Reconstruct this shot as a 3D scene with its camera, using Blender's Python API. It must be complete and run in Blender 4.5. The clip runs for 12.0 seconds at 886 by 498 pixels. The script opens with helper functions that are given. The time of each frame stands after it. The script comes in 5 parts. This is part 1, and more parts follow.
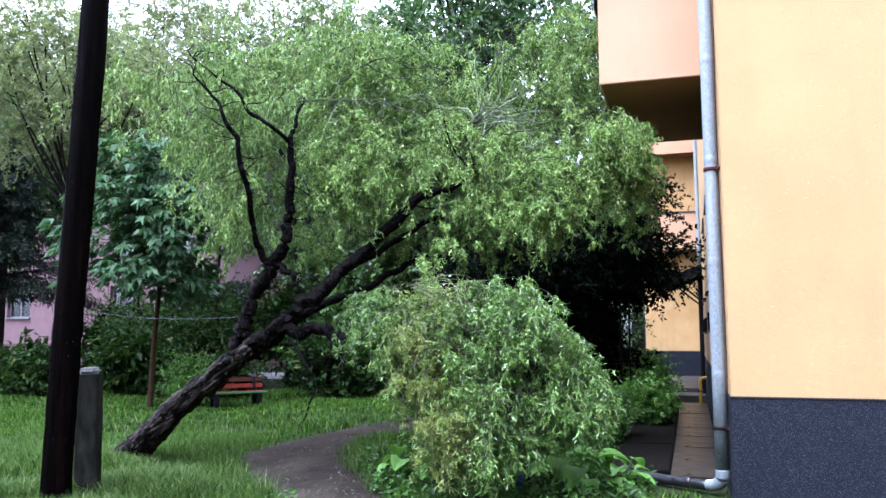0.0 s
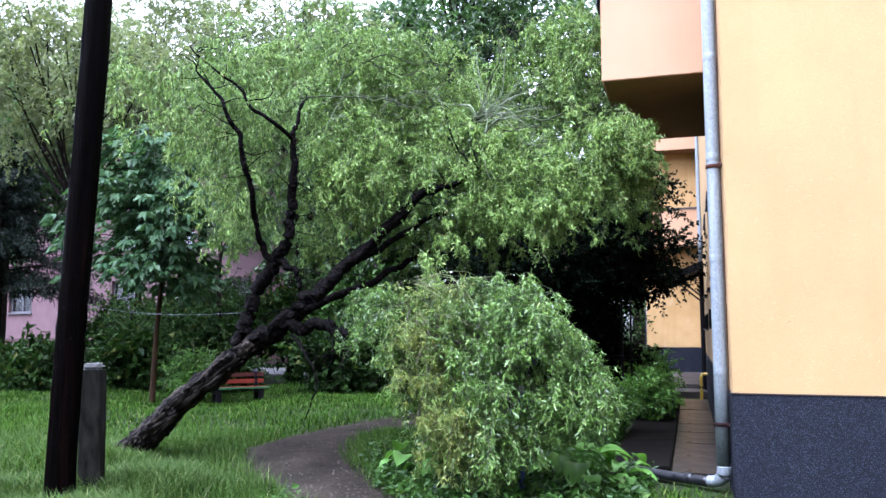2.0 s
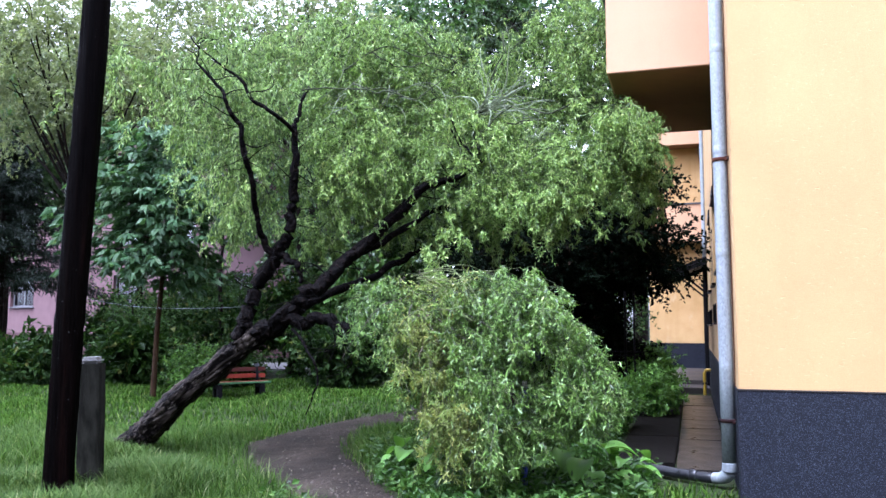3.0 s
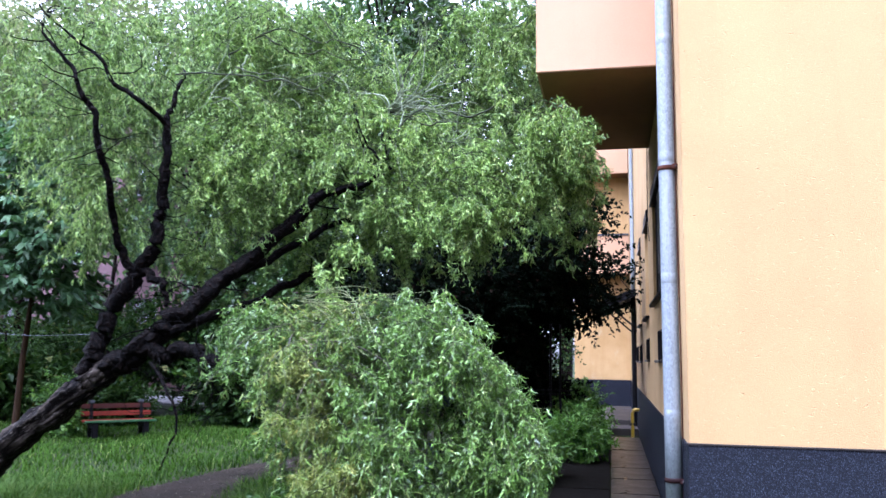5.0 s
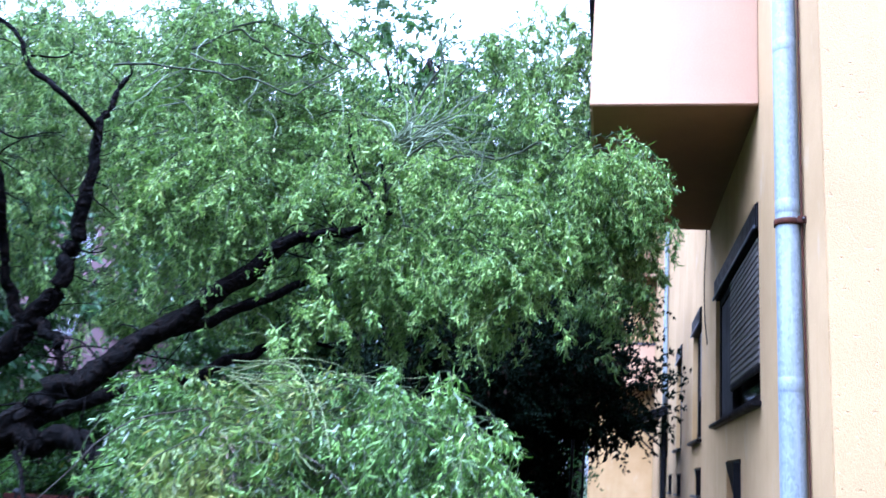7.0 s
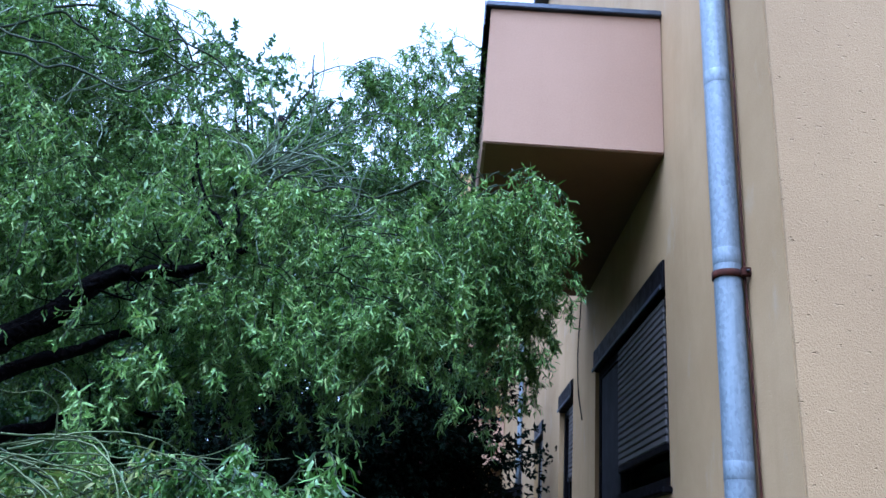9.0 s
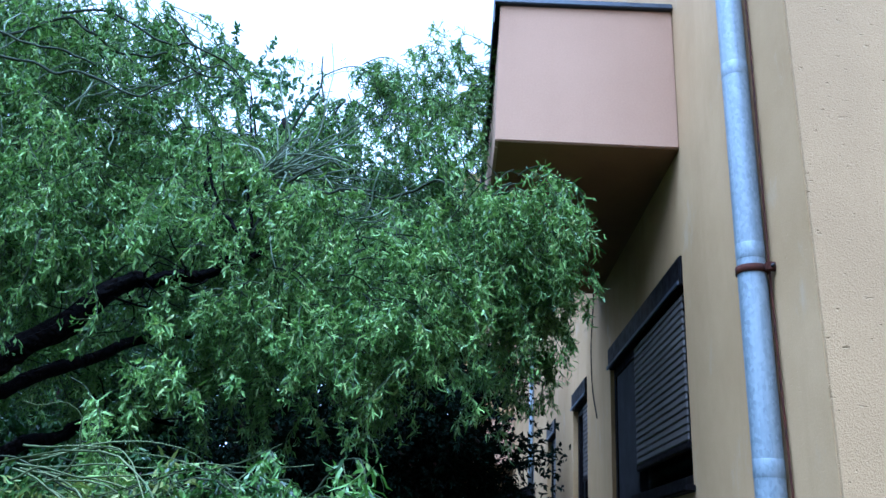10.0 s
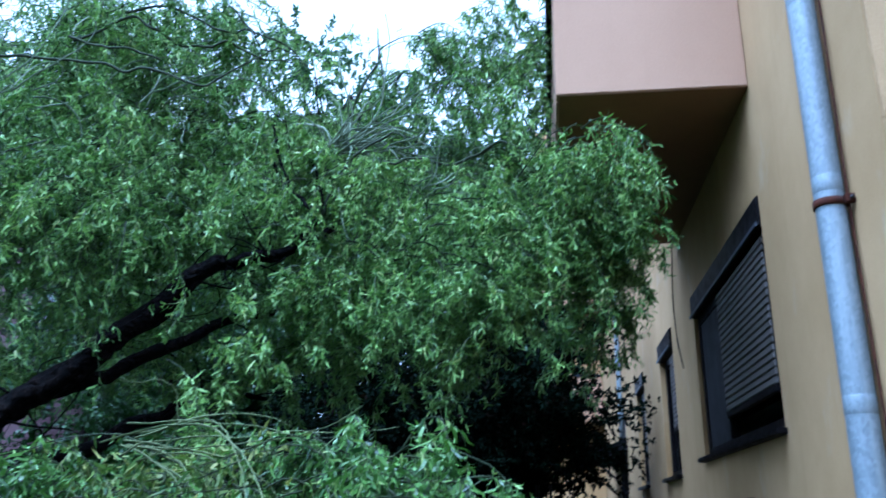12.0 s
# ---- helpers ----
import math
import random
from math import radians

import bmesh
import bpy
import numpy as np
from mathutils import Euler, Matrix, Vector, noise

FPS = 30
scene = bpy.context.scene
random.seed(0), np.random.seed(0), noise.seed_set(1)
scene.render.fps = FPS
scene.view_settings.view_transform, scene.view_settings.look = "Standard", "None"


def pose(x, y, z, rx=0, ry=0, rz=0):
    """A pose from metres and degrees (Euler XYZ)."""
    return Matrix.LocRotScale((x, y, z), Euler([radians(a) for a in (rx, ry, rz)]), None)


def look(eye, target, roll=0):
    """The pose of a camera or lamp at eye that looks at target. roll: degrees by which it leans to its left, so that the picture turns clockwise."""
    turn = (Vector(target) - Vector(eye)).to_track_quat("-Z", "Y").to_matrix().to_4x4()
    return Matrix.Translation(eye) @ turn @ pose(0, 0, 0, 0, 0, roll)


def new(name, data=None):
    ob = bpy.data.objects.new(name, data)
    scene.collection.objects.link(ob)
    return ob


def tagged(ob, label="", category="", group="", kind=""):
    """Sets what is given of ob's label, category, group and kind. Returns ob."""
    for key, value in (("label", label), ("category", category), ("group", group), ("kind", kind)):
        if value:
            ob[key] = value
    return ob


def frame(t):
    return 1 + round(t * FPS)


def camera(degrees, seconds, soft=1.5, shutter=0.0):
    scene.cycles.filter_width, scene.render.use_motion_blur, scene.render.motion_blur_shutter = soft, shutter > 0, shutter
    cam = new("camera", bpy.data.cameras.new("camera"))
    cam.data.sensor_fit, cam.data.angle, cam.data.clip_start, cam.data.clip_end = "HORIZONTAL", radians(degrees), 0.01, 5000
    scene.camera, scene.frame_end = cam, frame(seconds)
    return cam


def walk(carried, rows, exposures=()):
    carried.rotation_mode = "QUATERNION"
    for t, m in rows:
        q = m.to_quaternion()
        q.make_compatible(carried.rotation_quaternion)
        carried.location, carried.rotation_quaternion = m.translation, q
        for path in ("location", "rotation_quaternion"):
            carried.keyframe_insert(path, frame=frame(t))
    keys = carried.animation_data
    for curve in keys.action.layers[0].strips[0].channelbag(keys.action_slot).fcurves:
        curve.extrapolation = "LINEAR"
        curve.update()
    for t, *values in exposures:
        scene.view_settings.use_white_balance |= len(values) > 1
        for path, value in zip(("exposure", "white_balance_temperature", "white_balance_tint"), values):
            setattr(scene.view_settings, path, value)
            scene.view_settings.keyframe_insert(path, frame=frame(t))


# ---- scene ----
cam = camera(58.0, 12.0, soft=1.5, shutter=0.4)
PATH = [
    (0, (0.085, -0.141, 1.442), (-0.498, 1.761, 1.65), -0.2),
    (0.5, (0.089, -0.138, 1.445), (-0.499, 1.763, 1.646), -0.2),
    (1, (0.078, -0.138, 1.436), (-0.504, 1.765, 1.63), -0.4),
    (1.5, (0.08, -0.142, 1.44), (-0.509, 1.759, 1.64), -0.3),
    (2, (0.075, -0.163, 1.449), (-0.51, 1.739, 1.646), -0.1),
    (2.5, (0.066, -0.157, 1.445), (-0.524, 1.744, 1.638), 0.1),
    (4.3, (-0.055, 0.6, 1.428), (-0.644, 2.504, 1.596), -0.0),
    (4.5, (-0.07, 0.761, 1.427), (-0.595, 2.677, 1.654), 0.9),
    (5, (-0.11, 1.261, 1.466), (-0.52, 3.2, 1.732), 0.8),
    (5.5, (-0.111, 1.786, 1.469), (-0.513, 3.722, 1.773), 2.9),
    (6, (-0.231, 2.303, 1.481), (-0.653, 4.231, 1.808), 4.6),
    (6.5, (-0.398, 2.761, 1.499), (-0.892, 4.662, 1.876), 3.8),
    (7, (-0.535, 3.229, 1.541), (-0.968, 5.112, 2.058), 5.4),
    (7.5, (-0.665, 3.644, 1.585), (-0.962, 5.528, 2.188), 5.3),
    (7.7, (-0.665, 3.802, 1.589), (-0.934, 5.682, 2.219), 5.1),
    (9.3, (-0.919, 4.167, 1.661), (-0.953, 6.032, 2.384), 4.5),
    (9.5, (-0.934, 4.189, 1.662), (-0.973, 6.062, 2.362), 4.4),
    (10, (-0.945, 4.178, 1.668), (-1.004, 6.044, 2.387), 3.5),
    (10.5, (-0.939, 4.145, 1.661), (-0.995, 6.01, 2.382), 2.6),
    (11, (-0.929, 4.145, 1.661), (-0.993, 6.006, 2.389), 2.4),
    (11.5, (-0.92, 4.145, 1.657), (-1.027, 6.011, 2.368), 1.7),
    (12, (-0.904, 4.156, 1.64), (-1.153, 6.037, 2.273), 0.8),
]
EXPOSURES = [(0, 1.94, 5120, 23), (2.6, 1.96, 5180, 25), (4.4, 2.12, 5150, 29), (5.1, 1.94, 4980, 27), (5.6, 1.85, 4000, 12), (6.1, 1.98, 3790, 15), (6.5, 2.14, 3680, 14), (7.0, 2.13, 4380, 23), (7.5, 1.81, 4430, 27), (9.4, 0.9, 4120, 15), (10.2, 1.09, 4030, 11), (12, 1.04, 4060, 10)]
walk(cam, [(t, look(eye, target, roll)) for t, eye, target, roll in PATH], EXPOSURES)

# ---- sky and sun: an overcast, wet day ----
SUN_ELEV, SUN_ROT = radians(67), radians(199)
world = bpy.data.worlds.new("overcast_sky")
scene.world = world
world.use_nodes = True
wn, wl = world.node_tree.nodes, world.node_tree.links
wn.clear()
w_out, w_bg, w_sky, w_sat = (wn.new(k) for k in ("ShaderNodeOutputWorld", "ShaderNodeBackground", "ShaderNodeTexSky", "ShaderNodeHueSaturation"))
w_sky.sky_type, w_sky.sun_disc, w_sky.sun_elevation, w_sky.sun_rotation = "NISHITA", False, SUN_ELEV, SUN_ROT
w_sky.air_density, w_sky.dust_density = 1.0, 4.0
w_sat.inputs["Saturation"].default_value, w_sat.inputs["Value"].default_value = 0.0, 2.35
w_bg.inputs["Strength"].default_value = 0.15
wl.new(w_sky.outputs[0], w_sat.inputs["Color"])
wl.new(w_sat.outputs[0], w_bg.inputs["Color"])
wl.new(w_bg.outputs[0], w_out.inputs["Surface"])
sun = new("sun", bpy.data.lights.new("sun", "SUN"))
sun.data.energy, sun.data.angle, sun.data.color = 1.3, radians(55), (1.0, 0.97, 0.93)
sun.matrix_world = look((-3.0, -8.5, 21), (0, 0, 0))


# ---- materials ----
def material(name, build):
    m = bpy.data.materials.new(name)
    m.use_nodes = True
    n, l = m.node_tree.nodes, m.node_tree.links
    n.clear()
    out, bsdf = n.new("ShaderNodeOutputMaterial"), n.new("ShaderNodeBsdfPrincipled")
    l.new(bsdf.outputs[0], out.inputs[0])
    build(n, l, bsdf, out)
    return m


def coords(n, l, scale=(1, 1, 1), kind="Object"):
    tc, mp = n.new("ShaderNodeTexCoord"), n.new("ShaderNodeMapping")
    mp.inputs["Scale"].default_value = scale
    l.new(tc.outputs[kind], mp.inputs[0])
    return mp.outputs[0]


def noise_at(n, l, vec, scale, detail=4.0, rough=0.6):
    t = n.new("ShaderNodeTexNoise")
    t.inputs["Scale"].default_value, t.inputs["Detail"].default_value, t.inputs["Roughness"].default_value = scale, detail, rough
    l.new(vec, t.inputs["Vector"])
    return t.outputs["Fac"]


def ramp(n, l, fac, *stops):
    r = n.new("ShaderNodeValToRGB")
    while len(r.color_ramp.elements) < len(stops):
        r.color_ramp.elements.new(0.5)
    for e, (p, c) in zip(r.color_ramp.elements, stops):
        e.position, e.color = p, (*c, 1)
    l.new(fac, r.inputs[0])
    return r.outputs[0]


def mix(n, l, fac, a, b, mode="MIX"):
    m = n.new("ShaderNodeMix")
    m.data_type, m.blend_type = "RGBA", mode
    for sock, v in ((m.inputs["Factor"], fac), (m.inputs["A"], a), (m.inputs["B"], b)):
        if isinstance(v, (int, float)):
            sock.default_value = v
        elif isinstance(v, tuple):
            sock.default_value = (*v, 1)
        else:
            l.new(v, sock)
    return m.outputs["Result"]


def bump(n, l, bsdf, height, strength, distance=0.01):
    b = n.new("ShaderNodeBump")
    b.inputs["Strength"].default_value, b.inputs["Distance"].default_value = strength, distance
    l.new(height, b.inputs["Height"])
    l.new(b.outputs[0], bsdf.inputs["Normal"])


def stucco(name, base, stain, grain, relief, rough=0.9, bloom=None):
    """Rendered masonry: broad weather stains, sandy grain and pits."""
    def build(n, l, bsdf, out):
        v = coords(n, l)
        broad = noise_at(n, l, v, 0.9, 6, 0.65)
        streak = noise_at(n, l, coords(n, l, (6, 6, 0.5)), 1.0, 5, 0.6)
        fine = noise_at(n, l, v, grain, 3, 0.7)
        c = mix(n, l, ramp(n, l, broad, (0.35, (0, 0, 0)), (0.75, (1, 1, 1))), base, stain)
        c = mix(n, l, ramp(n, l, streak, (0.5, (0, 0, 0)), (0.78, (0.55, 0.55, 0.55))), c, stain)
        if bloom:
            salt = noise_at(n, l, coords(n, l, (1, 1, 0.6)), 2.6, 6, 0.7)
            c = mix(n, l, ramp(n, l, salt, (0.58, (0, 0, 0)), (0.72, (0.7, 0.7, 0.7))), c, bloom)
        c = mix(n, l, 0.35, c, ramp(n, l, fine, (0.3, (0.72, 0.72, 0.72)), (0.7, (1, 1, 1))), "MULTIPLY")
        l.new(c, bsdf.inputs["Base Color"])
        bsdf.inputs["Roughness"].default_value = rough
        drag = noise_at(n, l, coords(n, l, (27, 27, 60)), 1.0, 2, 0.5)
        marks = ramp(n, l, drag, (0.25, (0, 0, 0)), (0.32, (1, 1, 1)))
        h = mix(n, l, 0.35, marks, fine)
        bump(n, l, bsdf, h, relief, 0.012)
    return material(name, build)


def plain(name, a, b, scale, rough, metal=0.0, relief=0.15, stretch=(1, 1, 1), fine=60.0, gloss=0.5):
    """Two tones by noise at two scales, with fine relief."""
    def build(n, l, bsdf, out):
        v = coords(n, l, stretch)
        n1, n2 = noise_at(n, l, v, scale, 5, 0.6), noise_at(n, l, v, fine, 3, 0.6)
        c = mix(n, l, ramp(n, l, n1, (0.3, (0, 0, 0)), (0.7, (1, 1, 1))), a, b)
        c = mix(n, l, 0.4, c, ramp(n, l, n2, (0.3, (0.6, 0.6, 0.6)), (0.7, (1, 1, 1))), "MULTIPLY")
        l.new(c, bsdf.inputs["Base Color"])
        bsdf.inputs["Metallic"].default_value = metal
        bsdf.inputs["Specular IOR Level"].default_value = gloss
        l.new(ramp(n, l, n1, (0.3, (rough - 0.1,) * 3), (0.7, (min(1, rough + 0.1),) * 3)), bsdf.inputs["Roughness"])
        bump(n, l, bsdf, mix(n, l, 0.5, n1, n2), relief)
    return material(name, build)


def leafy(name, dark, light, odd, rough=0.42, through_light=0.35, back=1.25, gloss=0.5, withered=None):
    """Leaves: each island its own tone, glossy cuticle, and light coming through the blade."""
    def build(n, l, bsdf, out):
        geo = n.new("ShaderNodeNewGeometry")
        rnd = geo.outputs["Random Per Island"]
        c = ramp(n, l, rnd, (0.0, dark), (0.6, light), (0.93, light), (1.0, odd))
        patch = noise_at(n, l, coords(n, l), 0.9, 3, 0.6)
        c = mix(n, l, 0.55, c, ramp(n, l, patch, (0.3, (0.62, 0.68, 0.66)), (0.7, (1.12, 1.06, 0.9))), "MULTIPLY")
        if withered:
            dry = noise_at(n, l, coords(n, l), 2.4, 4, 0.7)
            c = mix(n, l, ramp(n, l, dry, (0.44, (0, 0, 0)), (0.64, (0.65, 0.65, 0.65))), c, withered)
        l.new(c, bsdf.inputs["Base Color"])
        bsdf.inputs["Roughness"].default_value = rough
        bsdf.inputs["Specular IOR Level"].default_value = gloss
        tr, ad = n.new("ShaderNodeBsdfTranslucent"), n.new("ShaderNodeMixShader")
        l.new(mix(n, l, 1.0, c, (back, back * 1.08, back * 0.5), "MULTIPLY"), tr.inputs["Color"])
        ad.inputs[0].default_value = through_light
        l.new(bsdf.outputs[0], ad.inputs[1])
        l.new(tr.outputs[0], ad.inputs[2])
        l.new(ad.outputs[0], out.inputs[0])
    return material(name, build)


def bark(name, a, b, ridge, scale=7.0, relief=0.9, lean=None, along=1.0):
    """Plated bark; lean: the angle over the ground of a trunk's axis, along which the plates are drawn out."""
    def build(n, l, bsdf, out):
        v = coords(n, l, (1, 1, 1))
        if lean is not None:
            turn, draw = n.new("ShaderNodeMapping"), n.new("ShaderNodeMapping")
            turn.inputs["Rotation"].default_value = (0, radians(lean), 0)
            draw.inputs["Scale"].default_value = (along, 1, 1)
            l.new(v, turn.inputs[0])
            l.new(turn.outputs[0], draw.inputs[0])
            v = draw.outputs[0]
        w = n.new("ShaderNodeTexVoronoi")
        w.feature, w.inputs["Scale"].default_value = "F1", scale
        warp = n.new("ShaderNodeMix")
        warp.data_type = "VECTOR"
        warp.inputs["Factor"].default_value = 0.25
        nz = n.new("ShaderNodeTexNoise")
        nz.inputs["Scale"].default_value = 5
        l.new(v, nz.inputs["Vector"])
        l.new(v, warp.inputs["A"])
        l.new(nz.outputs["Color"], warp.inputs["B"])
        l.new(warp.outputs["Result"], w.inputs["Vector"])
        f = noise_at(n, l, v, 40, 5, 0.7)
        plate = ramp(n, l, w.outputs["Distance"], (0.05, (1, 1, 1)), (0.55, (0, 0, 0)))
        c = mix(n, l, plate, b, a)
        c = mix(n, l, ramp(n, l, f, (0.56, (0, 0, 0)), (0.74, (1, 1, 1))), c, ridge)
        l.new(c, bsdf.inputs["Base Color"])
        l.new(ramp(n, l, f, (0.3, (0.42,) * 3), (0.7, (0.8,) * 3)), bsdf.inputs["Roughness"])
        bsdf.inputs["Specular IOR Level"].default_value = 0.03
        bump(n, l, bsdf, mix(n, l, 0.45, plate, f), relief, 0.03)
    return material(name, build)


def speckle(name, a, b, c3):
    """Dark coloured-chip plinth coat."""
    def build(n, l, bsdf, out):
        v = coords(n, l)
        vor = n.new("ShaderNodeTexVoronoi")
        vor.inputs["Scale"].default_value = 210
        l.new(v, vor.inputs["Vector"])
        sep = n.new("ShaderNodeSeparateColor")
        l.new(vor.outputs["Color"], sep.inputs[0])
        c = ramp(n, l, sep.outputs[0], (0.0, a), (0.5, b), (0.8, b), (1.0, c3))
        broad = noise_at(n, l, v, 1.6, 5)
        c = mix(n, l, 0.6, c, ramp(n, l, broad, (0.3, (0.65, 0.68, 0.75)), (0.7, (1.05, 1.03, 1.0))), "MULTIPLY")
        l.new(c, bsdf.inputs["Base Color"])
        bsdf.inputs["Roughness"].default_value, bsdf.inputs["Specular IOR Level"].default_value = 0.6, 0.15
        bump(n, l, bsdf, vor.outputs["Distance"], 0.6, 0.006)
    return material(name, build)


def zinc(name):
    def build(n, l, bsdf, out):
        v = coords(n, l, (1, 1, 0.6))
        vor = n.new("ShaderNodeTexVoronoi")
        vor.inputs["Scale"].default_value = 85
        l.new(v, vor.inputs["Vector"])
        sep = n.new("ShaderNodeSeparateColor")
        l.new(vor.outputs["Color"], sep.inputs[0])
        drip = noise_at(n, l, coords(n, l, (22, 22, 0.8)), 1.0, 5, 0.65)
        c = ramp(n, l, sep.outputs[0], (0.0, (0.1419, 0.1663, 0.1795)), (1.0, (0.2178, 0.2475, 0.2607)))
        c = mix(n, l, ramp(n, l, drip, (0.5, (0, 0, 0)), (0.72, (0.7, 0.7, 0.7))), c, (0.2706, 0.3003, 0.3003))
        l.new(c, bsdf.inputs["Base Color"])
        bsdf.inputs["Metallic"].default_value = 0.15
        l.new(ramp(n, l, drip, (0.3, (0.38,) * 3), (0.7, (0.62,) * 3)), bsdf.inputs["Roughness"])
        bump(n, l, bsdf, sep.outputs[0], 0.06, 0.004)
    return material(name, build)


def tarred(name):
    """Tarred pole wood: long streaks of black tar over red-brown wood, with pale specks."""
    def build(n, l, bsdf, out):
        broad = noise_at(n, l, coords(n, l, (7, 7, 0.45)), 1.0, 5, 0.6)
        fine = noise_at(n, l, coords(n, l, (60, 60, 2.2)), 1.0, 4, 0.65)
        c = ramp(n, l, broad, (0.4, (0.0005, 0.0004, 0.0004)), (0.6, (0.0014, 0.0008, 0.0007)), (0.78, (0.007, 0.003, 0.0024)))
        c = mix(n, l, 0.8, c, ramp(n, l, fine, (0.34, (0.2, 0.2, 0.2)), (0.66, (1.5, 1.4, 1.35))), "MULTIPLY")
        specks = noise_at(n, l, coords(n, l, (1, 1, 0.7)), 75, 1, 0.4)
        c = mix(n, l, ramp(n, l, specks, (0.78, (0, 0, 0)), (0.82, (0.8, 0.8, 0.8))), c, (0.1, 0.1, 0.1))
        l.new(c, bsdf.inputs["Base Color"])
        l.new(ramp(n, l, fine, (0.3, (0.35,) * 3), (0.7, (0.75,) * 3)), bsdf.inputs["Roughness"])
        bsdf.inputs["Specular IOR Level"].default_value = 0.012
        bump(n, l, bsdf, mix(n, l, 0.4, fine, broad), 0.9, 0.02)
    return material(name, build)


def glassy(name, tint):
    def build(n, l, bsdf, out):
        bsdf.inputs["Base Color"].default_value = (*tint, 1)
        bsdf.inputs["Roughness"].default_value = 0.04
        bsdf.inputs["Transmission Weight"].default_value = 1.0
        bsdf.inputs["IOR"].default_value = 1.45
    return material(name, build)


M_ROUGH = stucco("yellow_scratch_render", (0.37, 0.238, 0.097), (0.32, 0.203, 0.082), 130, 1.0)
M_SMOOTH = stucco("yellow_smooth_render", (0.4224, 0.2772, 0.1155), (0.297, 0.1815, 0.0594), 90, 0.25, bloom=(0.4092, 0.3102, 0.1782))
M_PINK = stucco("salmon_render", (0.396, 0.2409, 0.1353), (0.3498, 0.2079, 0.1135), 80, 0.16)
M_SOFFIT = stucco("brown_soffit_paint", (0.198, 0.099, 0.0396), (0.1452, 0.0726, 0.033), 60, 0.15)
M_PLINTH = speckle("plinth_chip_coat", (0.001, 0.0014, 0.0027), (0.0055, 0.0072, 0.0128), (0.045, 0.053, 0.074))
M_FARPINK = stucco("old_pink_render", (0.1, 0.056, 0.06), (0.072, 0.039, 0.043), 40, 0.2)
M_SKYBLOCK = stucco("dull_grey_block", (0.2178, 0.1584, 0.1452), (0.165, 0.1188, 0.1122), 40, 0.2)
M_FARBASE = stucco("red_brown_plinth_render", (0.0363, 0.0132, 0.0132), (0.0396, 0.01782, 0.01782), 40, 0.2)
M_ZINC = zinc("zinc_sheet")
M_RUST = plain("rusty_steel", (0.009, 0.005, 0.004), (0.085, 0.024, 0.01), 16, 0.8, 0.0, 0.4, gloss=0.15)
M_OLDRUST = plain("dark_wet_rust", (0.004, 0.002, 0.002), (0.02, 0.004, 0.004), 20, 0.7, 0.0, 0.4, gloss=0.15)
M_BLACK = plain("black_painted_metal", (0.003, 0.003, 0.0035), (0.008, 0.008, 0.009), 12, 0.55, gloss=0.06)
M_IRON = plain("dark_cast_iron", (0.0132, 0.01188, 0.01188), (0.033, 0.0264, 0.0231), 14, 0.55, 0.3)
M_GREYPIPE = plain("wet_grey_plastic_pipe", (0.003, 0.0035, 0.0045), (0.014, 0.015, 0.018), 9, 0.35, gloss=0.4)
M_CAP = plain("dull_lead_grey_flashing", (0.0297, 0.033, 0.0429), (0.0594, 0.066, 0.0792), 8, 0.5, 0.3)
M_BROWNFRAME = plain("dark_brown_window_paint", (0.00264, 0.00231, 0.00264), (0.00726, 0.00594, 0.0066), 15, 0.5, gloss=0.08)
M_PANEL = plain("dark_grey_panel", (0.02, 0.019, 0.02), (0.035, 0.033, 0.034), 4, 0.6, gloss=0.1)
M_SLAT = plain("beige_shutter_plastic", (0.0726, 0.0627, 0.0528), (0.1122, 0.0957, 0.0792), 6, 0.55)
M_WHITE = plain("white_window_paint", (0.462, 0.462, 0.4488), (0.528, 0.528, 0.5148), 5, 0.45)
M_FARFRAME = plain("greyed_window_paint", (0.055, 0.055, 0.06), (0.09, 0.09, 0.095), 5, 0.6)
M_GLASS = glassy("window_glass", (0.75, 0.82, 0.82))
M_DARKROOM = plain("dim_room_plaster", (0.066, 0.0594, 0.0528), (0.0924, 0.0792, 0.0726), 1, 0.9)
M_YELLOWPIPE = plain("yellow_gas_pipe_paint", (0.4092, 0.2772, 0.0198), (0.4752, 0.33, 0.033), 8, 0.4)
M_POLE = tarred("tarred_pole_wood")
M_POSTCONC = plain("weathered_concrete_post", (0.001, 0.001, 0.0007), (0.021, 0.021, 0.016), 9, 0.9, 0, 1.0, (1.6, 1.6, 0.5), 45, gloss=0.05)
M_WHITECAP = plain("pale_lichen_concrete", (0.07, 0.07, 0.066), (0.19, 0.19, 0.185), 9, 0.85, 0, 0.5)
M_SLABWET = plain("wet_worn_concrete", (0.0055, 0.0048, 0.0042), (0.026, 0.0225, 0.019), 3.2, 0.34, 0, 0.6)
M_EARTHROW = plain("dark_earth", (0.00165, 0.001518, 0.001254), (0.00858, 0.00726, 0.00561), 6, 0.85, 0, 1.0, gloss=0.04)
M_STEP = plain("step_concrete", (0.014, 0.011, 0.0085), (0.034, 0.027, 0.021), 2.5, 0.6, 0, 0.4)
M_ROAD = plain("far_asphalt", (0.0396, 0.0396, 0.04092), (0.0726, 0.0726, 0.07392), 0.5, 0.6)
M_DARKRED = plain("weathered_dark_red_paint", (0.025, 0.007, 0.006), (0.06, 0.013, 0.009), 6, 0.7, gloss=0.15)
M_RED = plain("worn_red_paint", (0.085, 0.011, 0.005), (0.16, 0.022, 0.01), 6, 0.6, gloss=0.15)
M_GREEN = plain("worn_green_paint", (0.0198, 0.0792, 0.033), (0.0396, 0.132, 0.0561), 6, 0.5)
